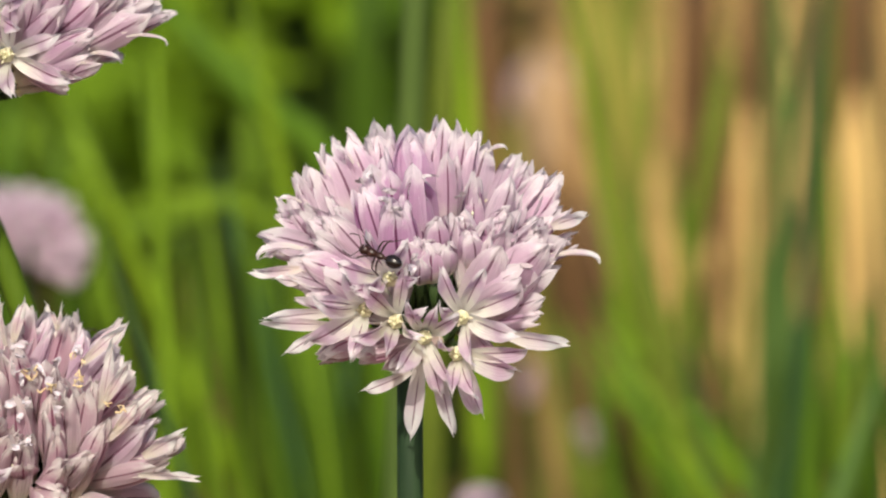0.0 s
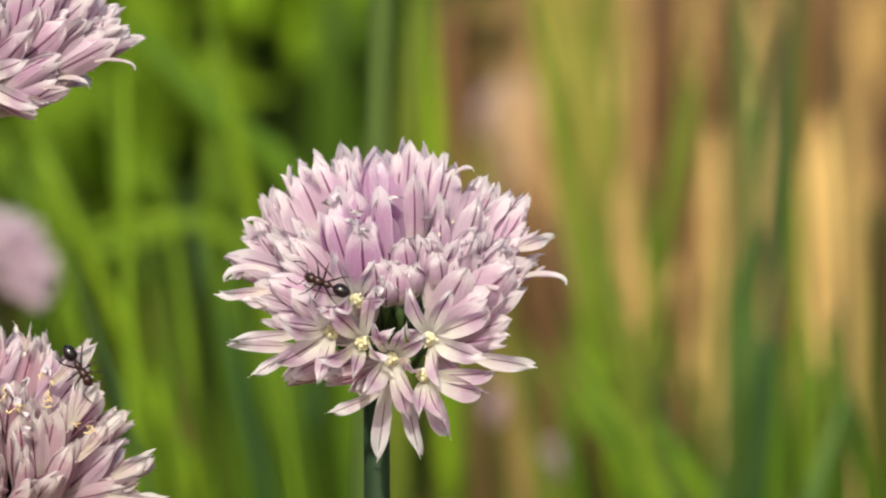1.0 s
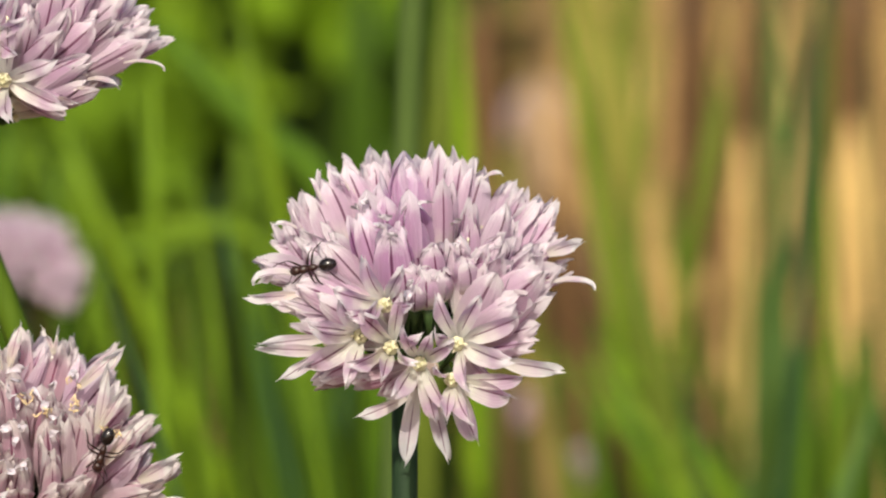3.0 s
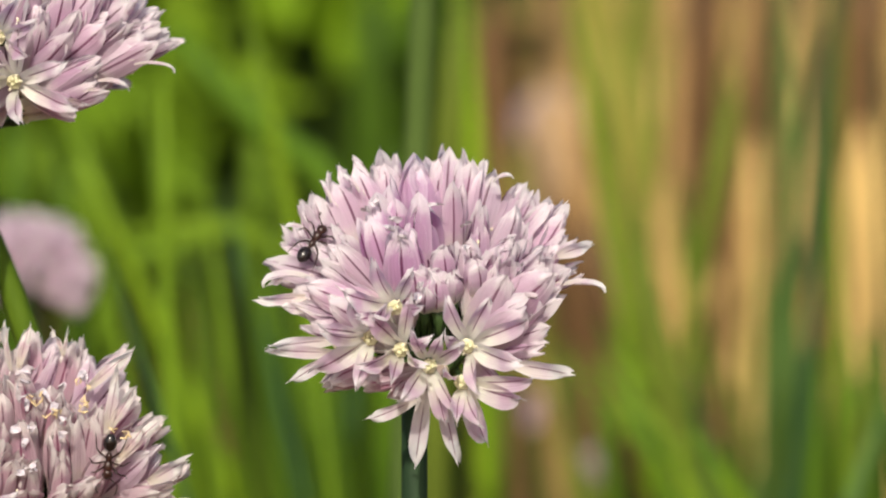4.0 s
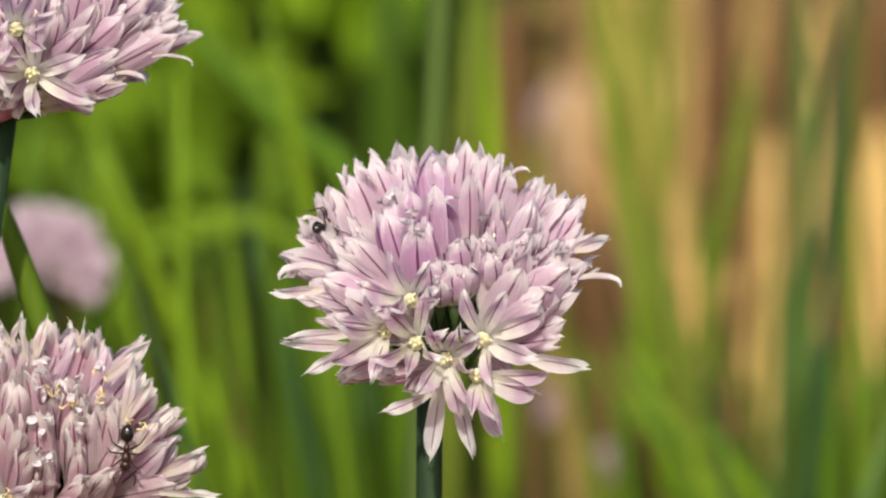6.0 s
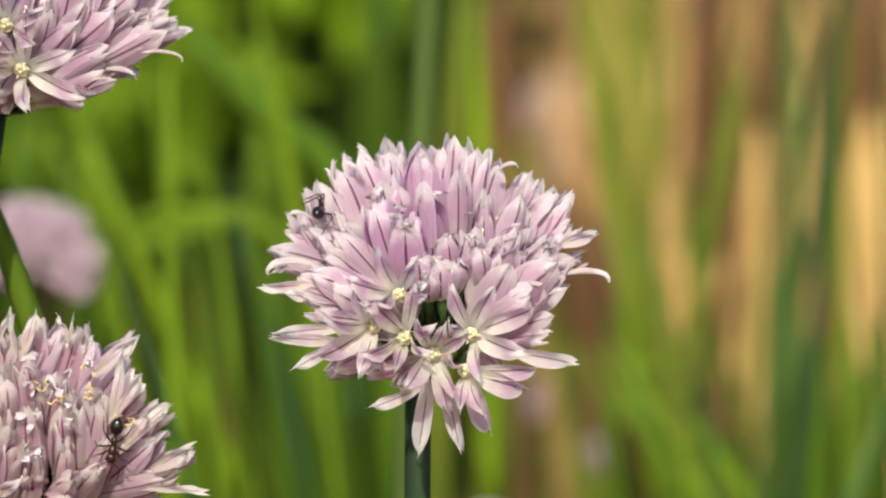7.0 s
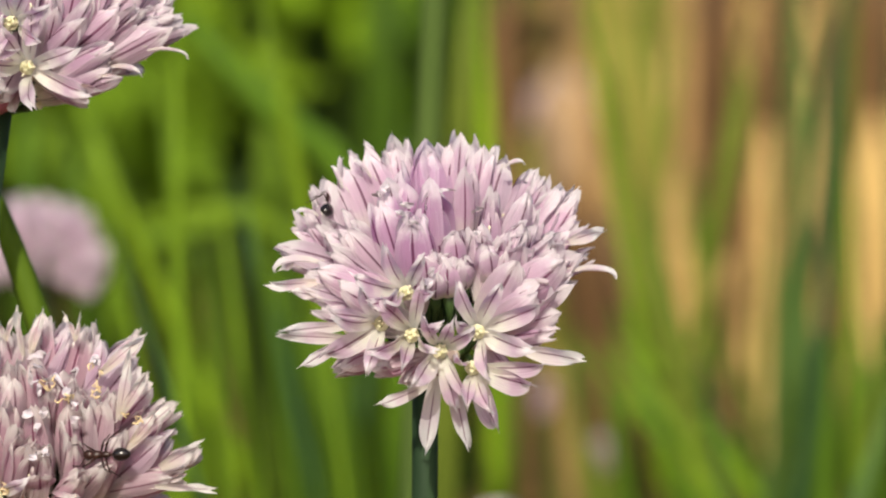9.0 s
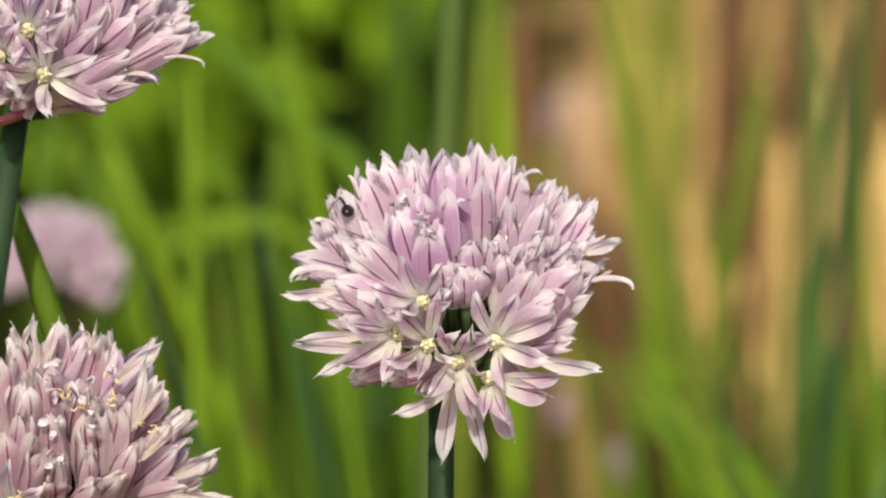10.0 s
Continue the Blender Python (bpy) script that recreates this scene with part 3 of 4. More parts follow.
LOW_FRONT = ((-1.9, 6.6, -1.9, 11.7, 3.0), (-3.2, 5.6, -3.9, 12.9, 3.0), (0.5, 7.9, 0.0, 12.4, 2.5), (1.2, 2.7, 0.9, 8.4, 2.7), (-2.1, 3.2, -1.5, 8.1, 2.7), (3.6, 3.2, 3.6, 7.8, 3.0), (4.9, 3.7, 5.0, 9.1, 2.8), (5.8, 3.7, 7.1, 9.3, 2.8), (0.8, 1.6, 1.7, 5.2, 2.6), (6.1, 1.5, 8.1, 6.2, 2.5), (3.4, 0.7, 5.1, 2.7, 2.6), (4.2, 0.9, 6.9, 3.3, 2.5), (-1.3, 1.5, 0.1, 5.1, 2.5), (-3.0, 2.4, -3.2, 6.5, 2.6), (3.4, 2.0, 4.1, 5.6, 2.0))
LOW_WORN = ((2.8, 6.7, 3.1, 11.0, 3.4), (1.9, 7.7, 2.0, 10.5, 2.6), (4.1, 5.9, 4.1, 10.0, 2.6))
LOW_LOOSE = (((-0.6, 12.6), (-1.3, 16.5), 5.6, 0.8, 25, BLEACHED),
         ((0.1, 12.9), (0.9, 16.5), 5.6, 1.2, 12, BLEACHED),
         ((6.2, 11.0), (9.5, 14.4), 5.6, 1.3, 15, BLEACHED),
         ((11.0, 1.2), (16.0, 1.3), 6.6, 1.0, 4, BLEACHED),
         ((11.4, 2.8), (14.9, 4.6), 5.6, 1.7, -8, BLEACHED),
         ((8.5, 4.4), (12.6, 8.7), 6.6, 1.3, -30, BLEACHED),
         ((3.9, 13.9), (3.4, 16.3), 5.6, 0.6, -30, BLEACHED),
         ((4.0, 13.9), (4.4, 16.0), 5.6, 0.5, 20, BLEACHED),
         ((-2.1, 13.9), (-3.3, 15.8), 5.6, 0.7, -30, BLEACHED),
         ((-2.1, 13.9), (-1.5, 16.0), 5.6, 0.6, 30, BLEACHED),
         ((-2.9, 12.9), (-3.4, 14.0), 5.6, 0.6, -30, BLEACHED),
         ((7.8, 7.1), (9.1, 12.7), 6.6, 1.3, 10, BLEACHED),
         ((8.0, 7.5), (10.4, 10.9), 6.6, 1.2, 10, BLEACHED),
         ((9.0, 5.1), (11.1, 7.6), 6.6, 1.1, 20, BLEACHED))
LOW_SCRAPS = [(x, y, dome(x, y, 16.5, 0.52) + 0.8) for x, y in ((1.2, 10.9), (3.9, 10.8), (1.9, 9.0), (3.4, 8.0), (0.3, 12.6), (-0.2, 8.6), (4.9, 13.0), (1.6, 5.4), (0.6, 10.2))]
DRIED = [(x, y, dome(x, y, 16.5, 0.54) + 0.8) for x, y in ((1.9, 10.0), (4.0, 9.0), (5.8, 11.0), (6.0, 9.8), (9.4, 7.6), (-1.8, 1.6))]
low = chive((-0.0373, -0.0040, 0.2774), (-0.040, 0.010), "dusty lilac chive flower head with withered crumpled florets", random.Random(23),
            ((LOW_RIM, ("pale", "dusty"), 0.4, 9.5), (LOW_FRONT, ("dusty",), 0.5, 9.0), (LOW_WORN, ("rose",), 0.54, 8.0)), (((-2.6, 0.6), ((-4.8, 2.2, 1.5), (-2.5, 3.8, 1.5), (-0.2, 2.0, 1.5), (-0.4, -1.2, 1.5), (-2.7, -2.4, 1.5), (-5.0, -0.9, 1.5))),),
            size=16.5, kinds=("dusty", "dusty", "worn"), lowest=-0.3, gap=17, loose=LOW_LOOSE, scraps=LOW_SCRAPS, dried=DRIED)
HIGH_RIM = ((11.1, 1.3, 15.6, 3.5, 2.5), (10.2, 1.7, 14.6, 4.0, 2.5), (5.9, -1.9, 9.5, -0.7, 3.0), (6.9, -2.7, 10.0, -1.8, 1.9), (5.6, 0.7, 10.9, 4.6, 3.1), (7.8, 0.7, 12.9, 4.7, 3.0), (8.5, -0.2, 14.1, 2.7, 3.0), (10.6, 2.8, 14.9, 5.6, 2.6))
HIGH_FRONT = ((5.5, -1.3, 9.4, 0.8, 2.6), (4.0, 0.2, 7.3, 3.0, 2.8), (6.4, 2.6, 10.0, 7.1, 3.0), (2.7, 4.1, 3.7, 8.4, 3.0), (-0.5, 4.1, -0.7, 8.4, 3.0), (8.8, 3.2, 12.8, 7.2, 3.0), (4.5, 0.9, 8.2, 5.2, 2.9), (3.3, 1.1, 4.6, 4.9, 2.4), (5.0, 2.7, 6.4, 7.5, 2.8), (1.0, 3.6, 1.8, 7.9, 2.5), (-1.9, 2.6, -3.1, 5.4, 2.7), (1.8, 4.6, 2.5, 7.4, 2.8), (-1.5, 4.6, -1.4, 7.4, 2.8))
HIGH_UNDER = ((0.5, -1.4, -1.3, -2.9, 2.3), (1.0, -1.8, -0.0, -4.2, 2.2), (-0.5, -1.4, -2.6, -3.7, 2.4), (4.0, -2.3, 7.8, -4.0, 2.1), (1.5, 0.1, 1.3, 3.0, 2.2), (-1.0, 2.6, -1.7, 5.4, 2.5), (3.5, 2.7, 4.9, 6.0, 2.4))
HIGH_STARS = (((2.5, -1.3), ((7.4, -3.6, 2.1), (2.8, -4.4, 1.9), (-1.0, -1.5, 2.1), (0.6, 1.4, 1.8), (3.4, 3.1, 1.7), (6.6, -0.0, 1.9))),
         ((1.1, 2.5), ((0.8, 5.1, 1.7), (2.5, 5.2, 1.7), (4.2, 3.2, 1.5), (3.3, 1.0, 1.4), (0.3, 0.5, 1.5), (-1.1, 2.7, 1.6))),
         ((-1.4, 0.2), ((0.6, 2.2, 1.5), (1.3, -0.2, 1.3), (-2.6, 1.3, 1.5), (-2.6, -1.2, 1.5), (-0.4, -2.6, 1.4), (-1.1, 2.7, 1.4))))
HIGH_LOOSE = (((12.5, 0.8), (16.3, 0.3), 5, 0.7, 50, WHITISH),
         ((9.4, -0.7), (12.3, -1.2), 6, 1.0, 40, WHITISH),
         ((6.7, -2.8), (8.5, -3.2), 6.5, 0.7, 10, WHITISH),
         ((8.4, -2.0), (10.2, -1.8), 6, 0.5, 5, WHITISH))
high = chive((-0.0396, 0.0028, 0.3158), (-0.079, 0.006), "pale lilac chive flower head with open starry florets", random.Random(31),
             ((HIGH_RIM, ("pale", "bell"), 0.4, 9.5), (HIGH_FRONT, ("bell", "pale"), 0.5, 9.5), (HIGH_UNDER, ("dusty", "pale"), 0.45, 7.0)), HIGH_STARS, size=16.0, kinds=("bell", "pale"), lowest=0.02, gap=12, front=False, star_out=9.5, neck=(-1.0, -3.6, -1.5), bract=True, loose=HIGH_LOOSE)
SMALL = "lilac chive flower head further back in the bed"
chive((-0.0663, 0.2706, 0.2483), (-0.070, 0.28), SMALL, random.Random(41), scale=0.84, kinds=("pale", "bell"), count=90)
chive((0.0060, 0.1944, 0.2243), (0.0055, 0.20), SMALL, random.Random(43), scale=0.30, kinds=("far",))
chive((0.0281, 0.7351, 0.1226), (0.03, 0.74), SMALL, random.Random(47), scale=0.55, kinds=("bell", "rose"))
chive((0.0441, 0.7323, 0.1068), (0.046, 0.74), SMALL, random.Random(53), scale=0.6, kinds=("rose", "bell"))
chive((0.0385, 1.047, 0.162), (0.040, 1.05), SMALL, random.Random(59), scale=1.0, kinds=("rose", "dusty"))


# ---- leaves and dry stalks round the flowers: x and y of the foot, x and height of the tip, half width in mm ----
def blade(name, row, mat, label, category, group, rnd, bend=0.006):
    x0, y, x1, z1, w = row
    bm = bmesh.new()
    n = 12
    side = rnd.uniform(-bend, bend)
    pts = [(x0 + (x1 - x0) * s + side * math.sin(math.pi * s), y + rnd.uniform(-0.001, 0.001), z1 * s) for s in (k / n for k in range(n + 1))]
    tube(bm, pts, [w * MM * (1.0 if s < 0.88 else max(0.12, 1 - ((s - 0.88) / 0.12) ** 1.6)) for s in (k / n for k in range(n + 1))], 10)
    d = mesh(name, bm, mat)
    return tagged(new(name, d), label, category, group)


BLUE = ((0.0744, 0.51, 0.0755, 0.3063, 1.5), (0.0646, 0.51, 0.0737, 0.2127, 1.7), (-0.0134, 0.21, 0.0642, 0.2431, 2.0),)
DEEP = ((0.0549, 0.46, 0.0838, 0.3095, 1.3), (0.077, 0.36, 0.0689, 0.2144, 1.5),)
MID = ((0.0303, 0.38, -0.0238, 0.2266, 3.03), (0.0817, 0.36, 0.0729, 0.2239, 3.56), (0.1889, 0.41, 0.0306, 0.2142, 3.27), (0.1306, 0.46, 0.0386, 0.1997, 3.49), (0.1741, 0.36, 0.0411, 0.2155, 2.03), (-0.0065, 0.26, -0.0234, 0.2434, 2.18), (-0.0538, 0.46, -0.0816, 0.2357, 3.49), (-0.0799, 0.36, -0.0783, 0.2668, 3.05), (0.0547, 0.32, 0.0643, 0.2277, 2.88), (0.0823, 0.38, 0.0654, 0.2114, 2.62), (0.0615, 0.41, 0.0657, 0.2097, 2.72),)
OLIVE = ((0.0758, 0.86, 0.0533, 0.2161, 5.58), (0.0833, 1.01, 0.0423, 0.2611, 7.85),)
MORE = ((-0.0119, 0.28, -0.0287, 0.2525, 1.98), (-0.0061, 0.24, -0.0184, 0.2508, 1.94), (0.1055, 0.26, 0.0272, 0.2361, 1.92), (0.0814, 0.32, 0.025, 0.2257, 1.92), (0.0555, 0.28, 0.0614, 0.2358, 2.25), (0.036, 0.56, 0.0288, 0.1796, 3.92), (0.0004, 0.46, 0.0138, 0.1997, 3.49), (0.0968, 0.41, 0.0848, 0.2142, 2.72), (0.0, 0.61, -0.0189, 0.2628, 4.83), (-0.0012, 0.46, -0.0142, 0.2781, 2.91), (0.0874, 0.56, 0.0544, 0.2201, 2.62),)
GREEN = ((0.0223, 0.28, -0.0603, 0.2747, 2.2), (0.0183, 0.26, -0.0251, 0.2667, 2.2), (0.2046, 0.3, 0.0295, 0.2317, 1.77), (0.1533, 0.28, 0.0249, 0.2329, 1.71),)
SHORT = ((0.0769, 0.71, 0.0556, 0.2077, 3.51), (0.0026, 0.24, 0.0024, 0.3032, 2.61), (0.136, 0.38, 0.0294, 0.2157, 2.51), (0.2264, 0.42, 0.0356, 0.2031, 2.54), (0.114, 0.34, 0.0389, 0.2278, 2.17), (0.0695, 0.48, 0.0217, 0.1845, 3.58), (0.0294, 0.51, 0.0153, 0.1781, 3.71), (0.0936, 0.28, 0.0316, 0.2553, 2.43), (0.0736, 0.59, 0.0777, 0.1918, 5.14), (0.0874, 0.38, 0.0802, 0.2146, 3.45), (0.1084, 0.66, 0.1007, 0.2968, 2.47), (0.0751, 0.91, 0.0617, 0.281, 5.09), (0.0953, 0.86, 0.0885, 0.209, 3.49),)
STRAW = ((0.1107, 0.61, 0.1029, 0.225, 5.38), (0.0905, 0.66, 0.0804, 0.215, 3.0), (0.0997, 0.66, 0.092, 0.2268, 3.2), (0.1236, 0.71, 0.0722, 0.1717, 6.49), (0.0734, 0.71, 0.0625, 0.1827, 4.43), (0.1051, 0.66, 0.0957, 0.1762, 4.36), (0.1201, 0.76, 0.125, 0.2135, 4.8),)
BROAD = ((0.1119, 0.86, 0.1053, 0.1878, 7.85), (0.1266, 0.86, 0.1204, 0.1895, 6.98), (0.0581, 0.96, 0.0638, 0.2041, 7.56), (0.1579, 0.96, 0.1455, 0.2041, 6.61),)
WITHERED = ((-0.0473, 0.52, -0.0533, 0.1799, 2.75), (0.1003, 1.01, 0.0891, 0.2747, 4.32), (0.1319, 0.76, 0.1215, 0.2474, 4.8), (0.0248, 0.86, 0.0147, 0.2337, 6.98), (0.0564, 0.76, 0.0325, 0.1858, 7.19), (0.1068, 0.66, 0.0752, 0.146, 6.54), (0.0933, 0.76, 0.072, 0.1329, 5.6), (0.0907, 0.46, 0.078, 0.2261, 2.67), (0.1197, 0.96, 0.11, 0.2269, 4.72), (0.0915, 0.96, 0.0914, 0.1522, 4.72), (-0.0699, 0.86, -0.0747, 0.0977, 5.23), (0.1456, 0.96, 0.1337, 0.2269, 5.67), (0.1064, 0.96, 0.0967, 0.1926, 6.61),)
lr = random.Random(3)
# the dark olive rows are added as shaded gaps, their shade in the colour
for rows, mat, label in ((BLUE, LEAF_BLUE, "blue-green tubular chive leaf"), (((-0.0203, 0.09, -0.0002, 0.36, 1.6),), LEAF_DULL, "dull green chive leaf rising behind the flower"), (GREEN, LEAF_GREEN, "bright green tubular chive leaf"), (SHORT, LEAF_OLIVE, "olive-green chive leaf leaning in front of the dry stalks"), (((-0.0406, 0.46, -0.0467, 0.2189, 1.74), (-0.023, 0.48, -0.0344, 0.2105, 1.67), (-0.0121, 0.51, -0.0231, 0.1999, 1.73), (-0.0489, 0.38, -0.0593, 0.2201, 1.78)), GAP_SHADE, "chive leaf coloured dark as a shaded gap in the bed"), (DEEP, LEAF_DEEP, "deep green chive leaf"), (MID + MORE, LEAF_MID, "green tubular chive leaf behind the flowers")):
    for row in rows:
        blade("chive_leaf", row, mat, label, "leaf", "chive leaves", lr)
for row in STRAW:
    blade("dry_stalk", row, DRY, "dry straw-coloured stalk standing in the sun", "stalk", "dry stalks", lr)

for row in ((0.0769, 0.96, 0.0335, 0.1907, 10.4),):
    blade("withered_leaf", row, FADED, "faded pinkish-tan dry leaf standing in the bed", "leaf", "withered leaves", lr)
for row in ((0.0871, 0.91, 0.0718, 0.2321, 7.81), (0.1262, 0.96, 0.1193, 0.2041, 5.67), (0.0829, 0.81, 0.075, 0.1898, 7.52), (0.076, 0.56, 0.0386, 0.22, 3.4)):
    blade("dry_leaf", row, OCHRE, "dull ochre-brown dry leaf standing in the bed", "leaf", "dry leaves", lr)
for row in OLIVE:
    blade("chive_leaf", row, YELLOWED, "yellowed tubular chive leaf", "leaf", "chive leaves", lr)
for row in BROAD:
    blade("dry_leaf", row, TAN, "broad tan dry leaf standing in the sun", "leaf", "dry leaves", lr)
for row in WITHERED:
    blade("withered_leaf", row, BROWN, "withered dark brown leaf standing in the bed", "leaf", "withered leaves", lr)
# slim leaves and stalks between the broad ones
sr = random.Random(5)
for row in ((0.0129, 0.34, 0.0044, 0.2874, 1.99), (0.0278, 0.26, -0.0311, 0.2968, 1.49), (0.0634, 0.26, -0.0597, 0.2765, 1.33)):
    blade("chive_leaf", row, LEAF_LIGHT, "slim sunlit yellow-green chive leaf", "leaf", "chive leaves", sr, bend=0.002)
for row in ((0.0101, 0.2, -0.0286, 0.268, 1.04), (0.0224, 0.22, -0.0259, 0.2629, 0.91), (-0.0212, 0.3, -0.0651, 0.27, 1.13)):
    blade("chive_leaf", row, LEAF_MID, "slim green chive leaf deep in the bed", "leaf", "chive leaves", sr, bend=0.002)
for row in ((-0.0023, 0.2, -0.0362, 0.2656, 1.12), (-0.0335, 0.2, -0.0392, 0.2952, 1.11), (0.007, 0.22, -0.0211, 0.2444, 1.08), (0.1559, 0.22, 0.025, 0.2469, 1.08), (0.0001, 0.26, -0.0378, 0.2667, 1.06)):
    blade("chive_leaf", row, LEAF_GREEN, "slim bright green chive leaf", "leaf", "chive leaves", sr, bend=0.002)
for row in ((0.0404, 0.12, -0.0411, 0.281, 0.48), (0.0562, 0.3, 0.0634, 0.2279, 1.62), (0.0278, 0.26, -0.0348, 0.2641, 0.97), (-0.0361, 0.3, -0.0136, 0.2356, 1.04)):
    blade("chive_leaf", row, LEAF_DEEP, "slim deep green chive leaf", "leaf", "chive leaves", sr, bend=0.002)
for row in ((0.019, 0.32, 0.0491, 0.274, 0.97), (0.0522, 0.3, 0.0712, 0.2327, 1.62), (0.0706, 0.4, 0.0277, 0.2756, 1.3), (0.0764, 0.4, 0.0657, 0.2582, 1.09), (0.0072, 0.45, 0.0468, 0.2699, 1.5)):
    blade("chive_leaf", row, LEAF_OLIVE, "slim olive-green chive leaf before dry stalks", "leaf", "chive leaves", sr, bend=0.002)
for row in ((-0.0241, 0.45, -0.0398, 0.2583, 3.48), (-0.0458, 0.5, -0.0344, 0.2369, 2.72)):
    blade("chive_leaf", row, LEAF_SOFT, "soft green chive leaf in the bed", "leaf", "chive leaves", sr, bend=0.002)
for row in ((0.0449, 0.28, 0.0586, 0.2929, 1.0),):
    blade("chive_leaf", row, LEAF_BLUE, "long blue-green chive leaf before dry stalks", "leaf", "chive leaves", sr, bend=0.002)
for row in ((0.0474, 0.8, 0.0203, 0.193, 4.19),):
    blade("chive_leaf", row, YELLOWED, "slim yellowed chive leaf", "leaf", "chive leaves", sr, bend=0.002)
for row in ((0.1147, 0.8, 0.0785, 0.1539, 5.06), (0.0961, 0.62, 0.093, 0.185, 3.28), (0.0477, 0.6, 0.0578, 0.2473, 2.07), (0.0601, 0.8, 0.0377, 0.2132, 2.84)):
    blade("dry_leaf", row, TAN, "tan dry leaf standing in the sun", "leaf", "dry leaves", sr, bend=0.002)
for row in ((0.0716, 0.7, 0.0614, 0.1937, 2.3), (0.0935, 0.45, 0.0859, 0.2443, 2.92), (0.1063, 0.6, 0.0712, 0.2209, 2.35), (0.0892, 0.6, 0.0549, 0.1971, 2.08)):
    blade("dry_stalk", row, DRY, "straw-coloured dry stalk in full sun", "stalk", "dry stalks", sr, bend=0.002)
for row in ((0.0849, 0.5, 0.0267, 0.2232, 4.33), (0.12, 0.36, 0.0458, 0.2155, 2.08), (0.0552, 0.6, 0.0757, 0.25, 2.07), (0.1044, 0.35, 0.0344, 0.2113, 1.34), (-0.0149, 0.4, -0.0436, 0.196, 1.99), (0.0568, 0.65, 0.0673, 0.2529, 2.18)):
    blade("withered_leaf", row, BROWN, "withered rust-brown leaf in the bed", "leaf", "withered leaves", sr, bend=0.002)
# dark blades added where the bed only has shade
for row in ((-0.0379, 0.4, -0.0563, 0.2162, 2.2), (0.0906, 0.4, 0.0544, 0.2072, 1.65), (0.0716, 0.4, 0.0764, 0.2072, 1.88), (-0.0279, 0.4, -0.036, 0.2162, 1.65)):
    blade("chive_leaf", row, GAP_SHADE, "dark leaf standing in for a shaded gap in the bed", "leaf", "chive leaves", sr, bend=0.002)

for row in ((0.0054, 0.32, 0.0499, 0.2857, 0.69), (0.063, 0.34, 0.0328, 0.2543, 0.91), (0.1145, 0.28, 0.0277, 0.2358, 0.74),):
    blade("chive_leaf", row, LEAF_OLIVE, "slim olive-green chive leaf before dry stalks", "leaf", "chive leaves", sr, bend=0.0015)
for row in ((0.0689, 0.3, 0.0563, 0.2945, 0.86), (0.0093, 0.27, 0.0566, 0.2451, 0.92),):
    blade("chive_leaf", row, LEAF_BLUE, "slim blue-green chive leaf before dry stalks", "leaf", "chive leaves", sr, bend=0.0015)
for row in ((0.0463, 0.28, 0.0627, 0.2947, 0.74), (0.0325, 0.26, 0.0588, 0.256, 0.81), (0.0858, 0.3, 0.071, 0.2926, 0.67), (0.0803, 0.3, 0.0409, 0.2279, 0.77),):
    blade("chive_leaf", row, LEAF_DEEP, "slim deep green chive leaf before dry stalks", "leaf", "chive leaves", sr, bend=0.0015)
for row in ((0.0744, 0.28, 0.0633, 0.2609, 0.93), (0.2155, 0.24, 0.0173, 0.2429, 0.69), (0.1189, 0.3, 0.0586, 0.223, 0.77),):
    blade("chive_leaf", row, LEAF_GREEN, "slim bright green chive leaf before dry stalks", "leaf", "chive leaves", sr, bend=0.0015)
for row in ((0.0628, 0.45, 0.0643, 0.2443, 0.94), (0.0551, 0.5, 0.0449, 0.2593, 1.0), (0.1067, 0.42, 0.082, 0.2532, 1.02),):
    blade("dry_stalk", row, DRY, "slim straw-coloured dry stalk in full sun", "stalk", "dry stalks", sr, bend=0.0015)
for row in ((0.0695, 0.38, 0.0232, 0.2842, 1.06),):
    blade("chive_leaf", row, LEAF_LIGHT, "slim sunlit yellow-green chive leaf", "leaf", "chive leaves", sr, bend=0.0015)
for row in ((0.0392, 0.3, 0.0722, 0.2308, 1.25), (0.1028, 0.3, 0.0697, 0.2356, 1.06), (0.1041, 0.28, 0.0714, 0.232, 1.21), (0.0941, 0.3, 0.0771, 0.2433, 1.25), (0.0763, 0.3, 0.0854, 0.2529, 1.35)):
    blade("chive_leaf", row, LEAF_MID, "slim green chive leaf before dry stalks", "leaf", "chive leaves", sr, bend=0.0015)
for row in ((-0.0223, 0.26, -0.0465, 0.2819, 0.99), (0.0024, 0.24, -0.0565, 0.2793, 0.78), (0.0175, 0.22, -0.0198, 0.2478, 0.75), (-0.0266, 0.36, -0.0337, 0.276, 1.04)):
    blade("chive_leaf", row, LEAF_GREEN, "slim bright green chive leaf before dry stalks", "leaf", "chive leaves", sr, bend=0.0015)
# more dark blades that draw shaded gaps
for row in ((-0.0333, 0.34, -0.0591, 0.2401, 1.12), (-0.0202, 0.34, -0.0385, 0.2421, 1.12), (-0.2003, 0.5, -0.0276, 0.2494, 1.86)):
    blade("chive_leaf", row, GAP_SHADE, "dark leaf standing in for a shaded gap in the bed", "leaf", "chive leaves", sr, bend=0.0015)
for row in ((0.0783, 0.7, 0.0646, 0.2536, 2.77), (0.0878, 0.74, 0.0883, 0.2495, 3.18), (0.112, 0.72, 0.0998, 0.2515, 2.66), (0.1126, 0.74, 0.1221, 0.2495, 3.19), (0.1389, 0.72, 0.1361, 0.2515, 3.94)):
    blade("withered_leaf", row, BROWN, "withered rust-brown leaf in the bed", "leaf", "withered leaves", sr, bend=0.0015)
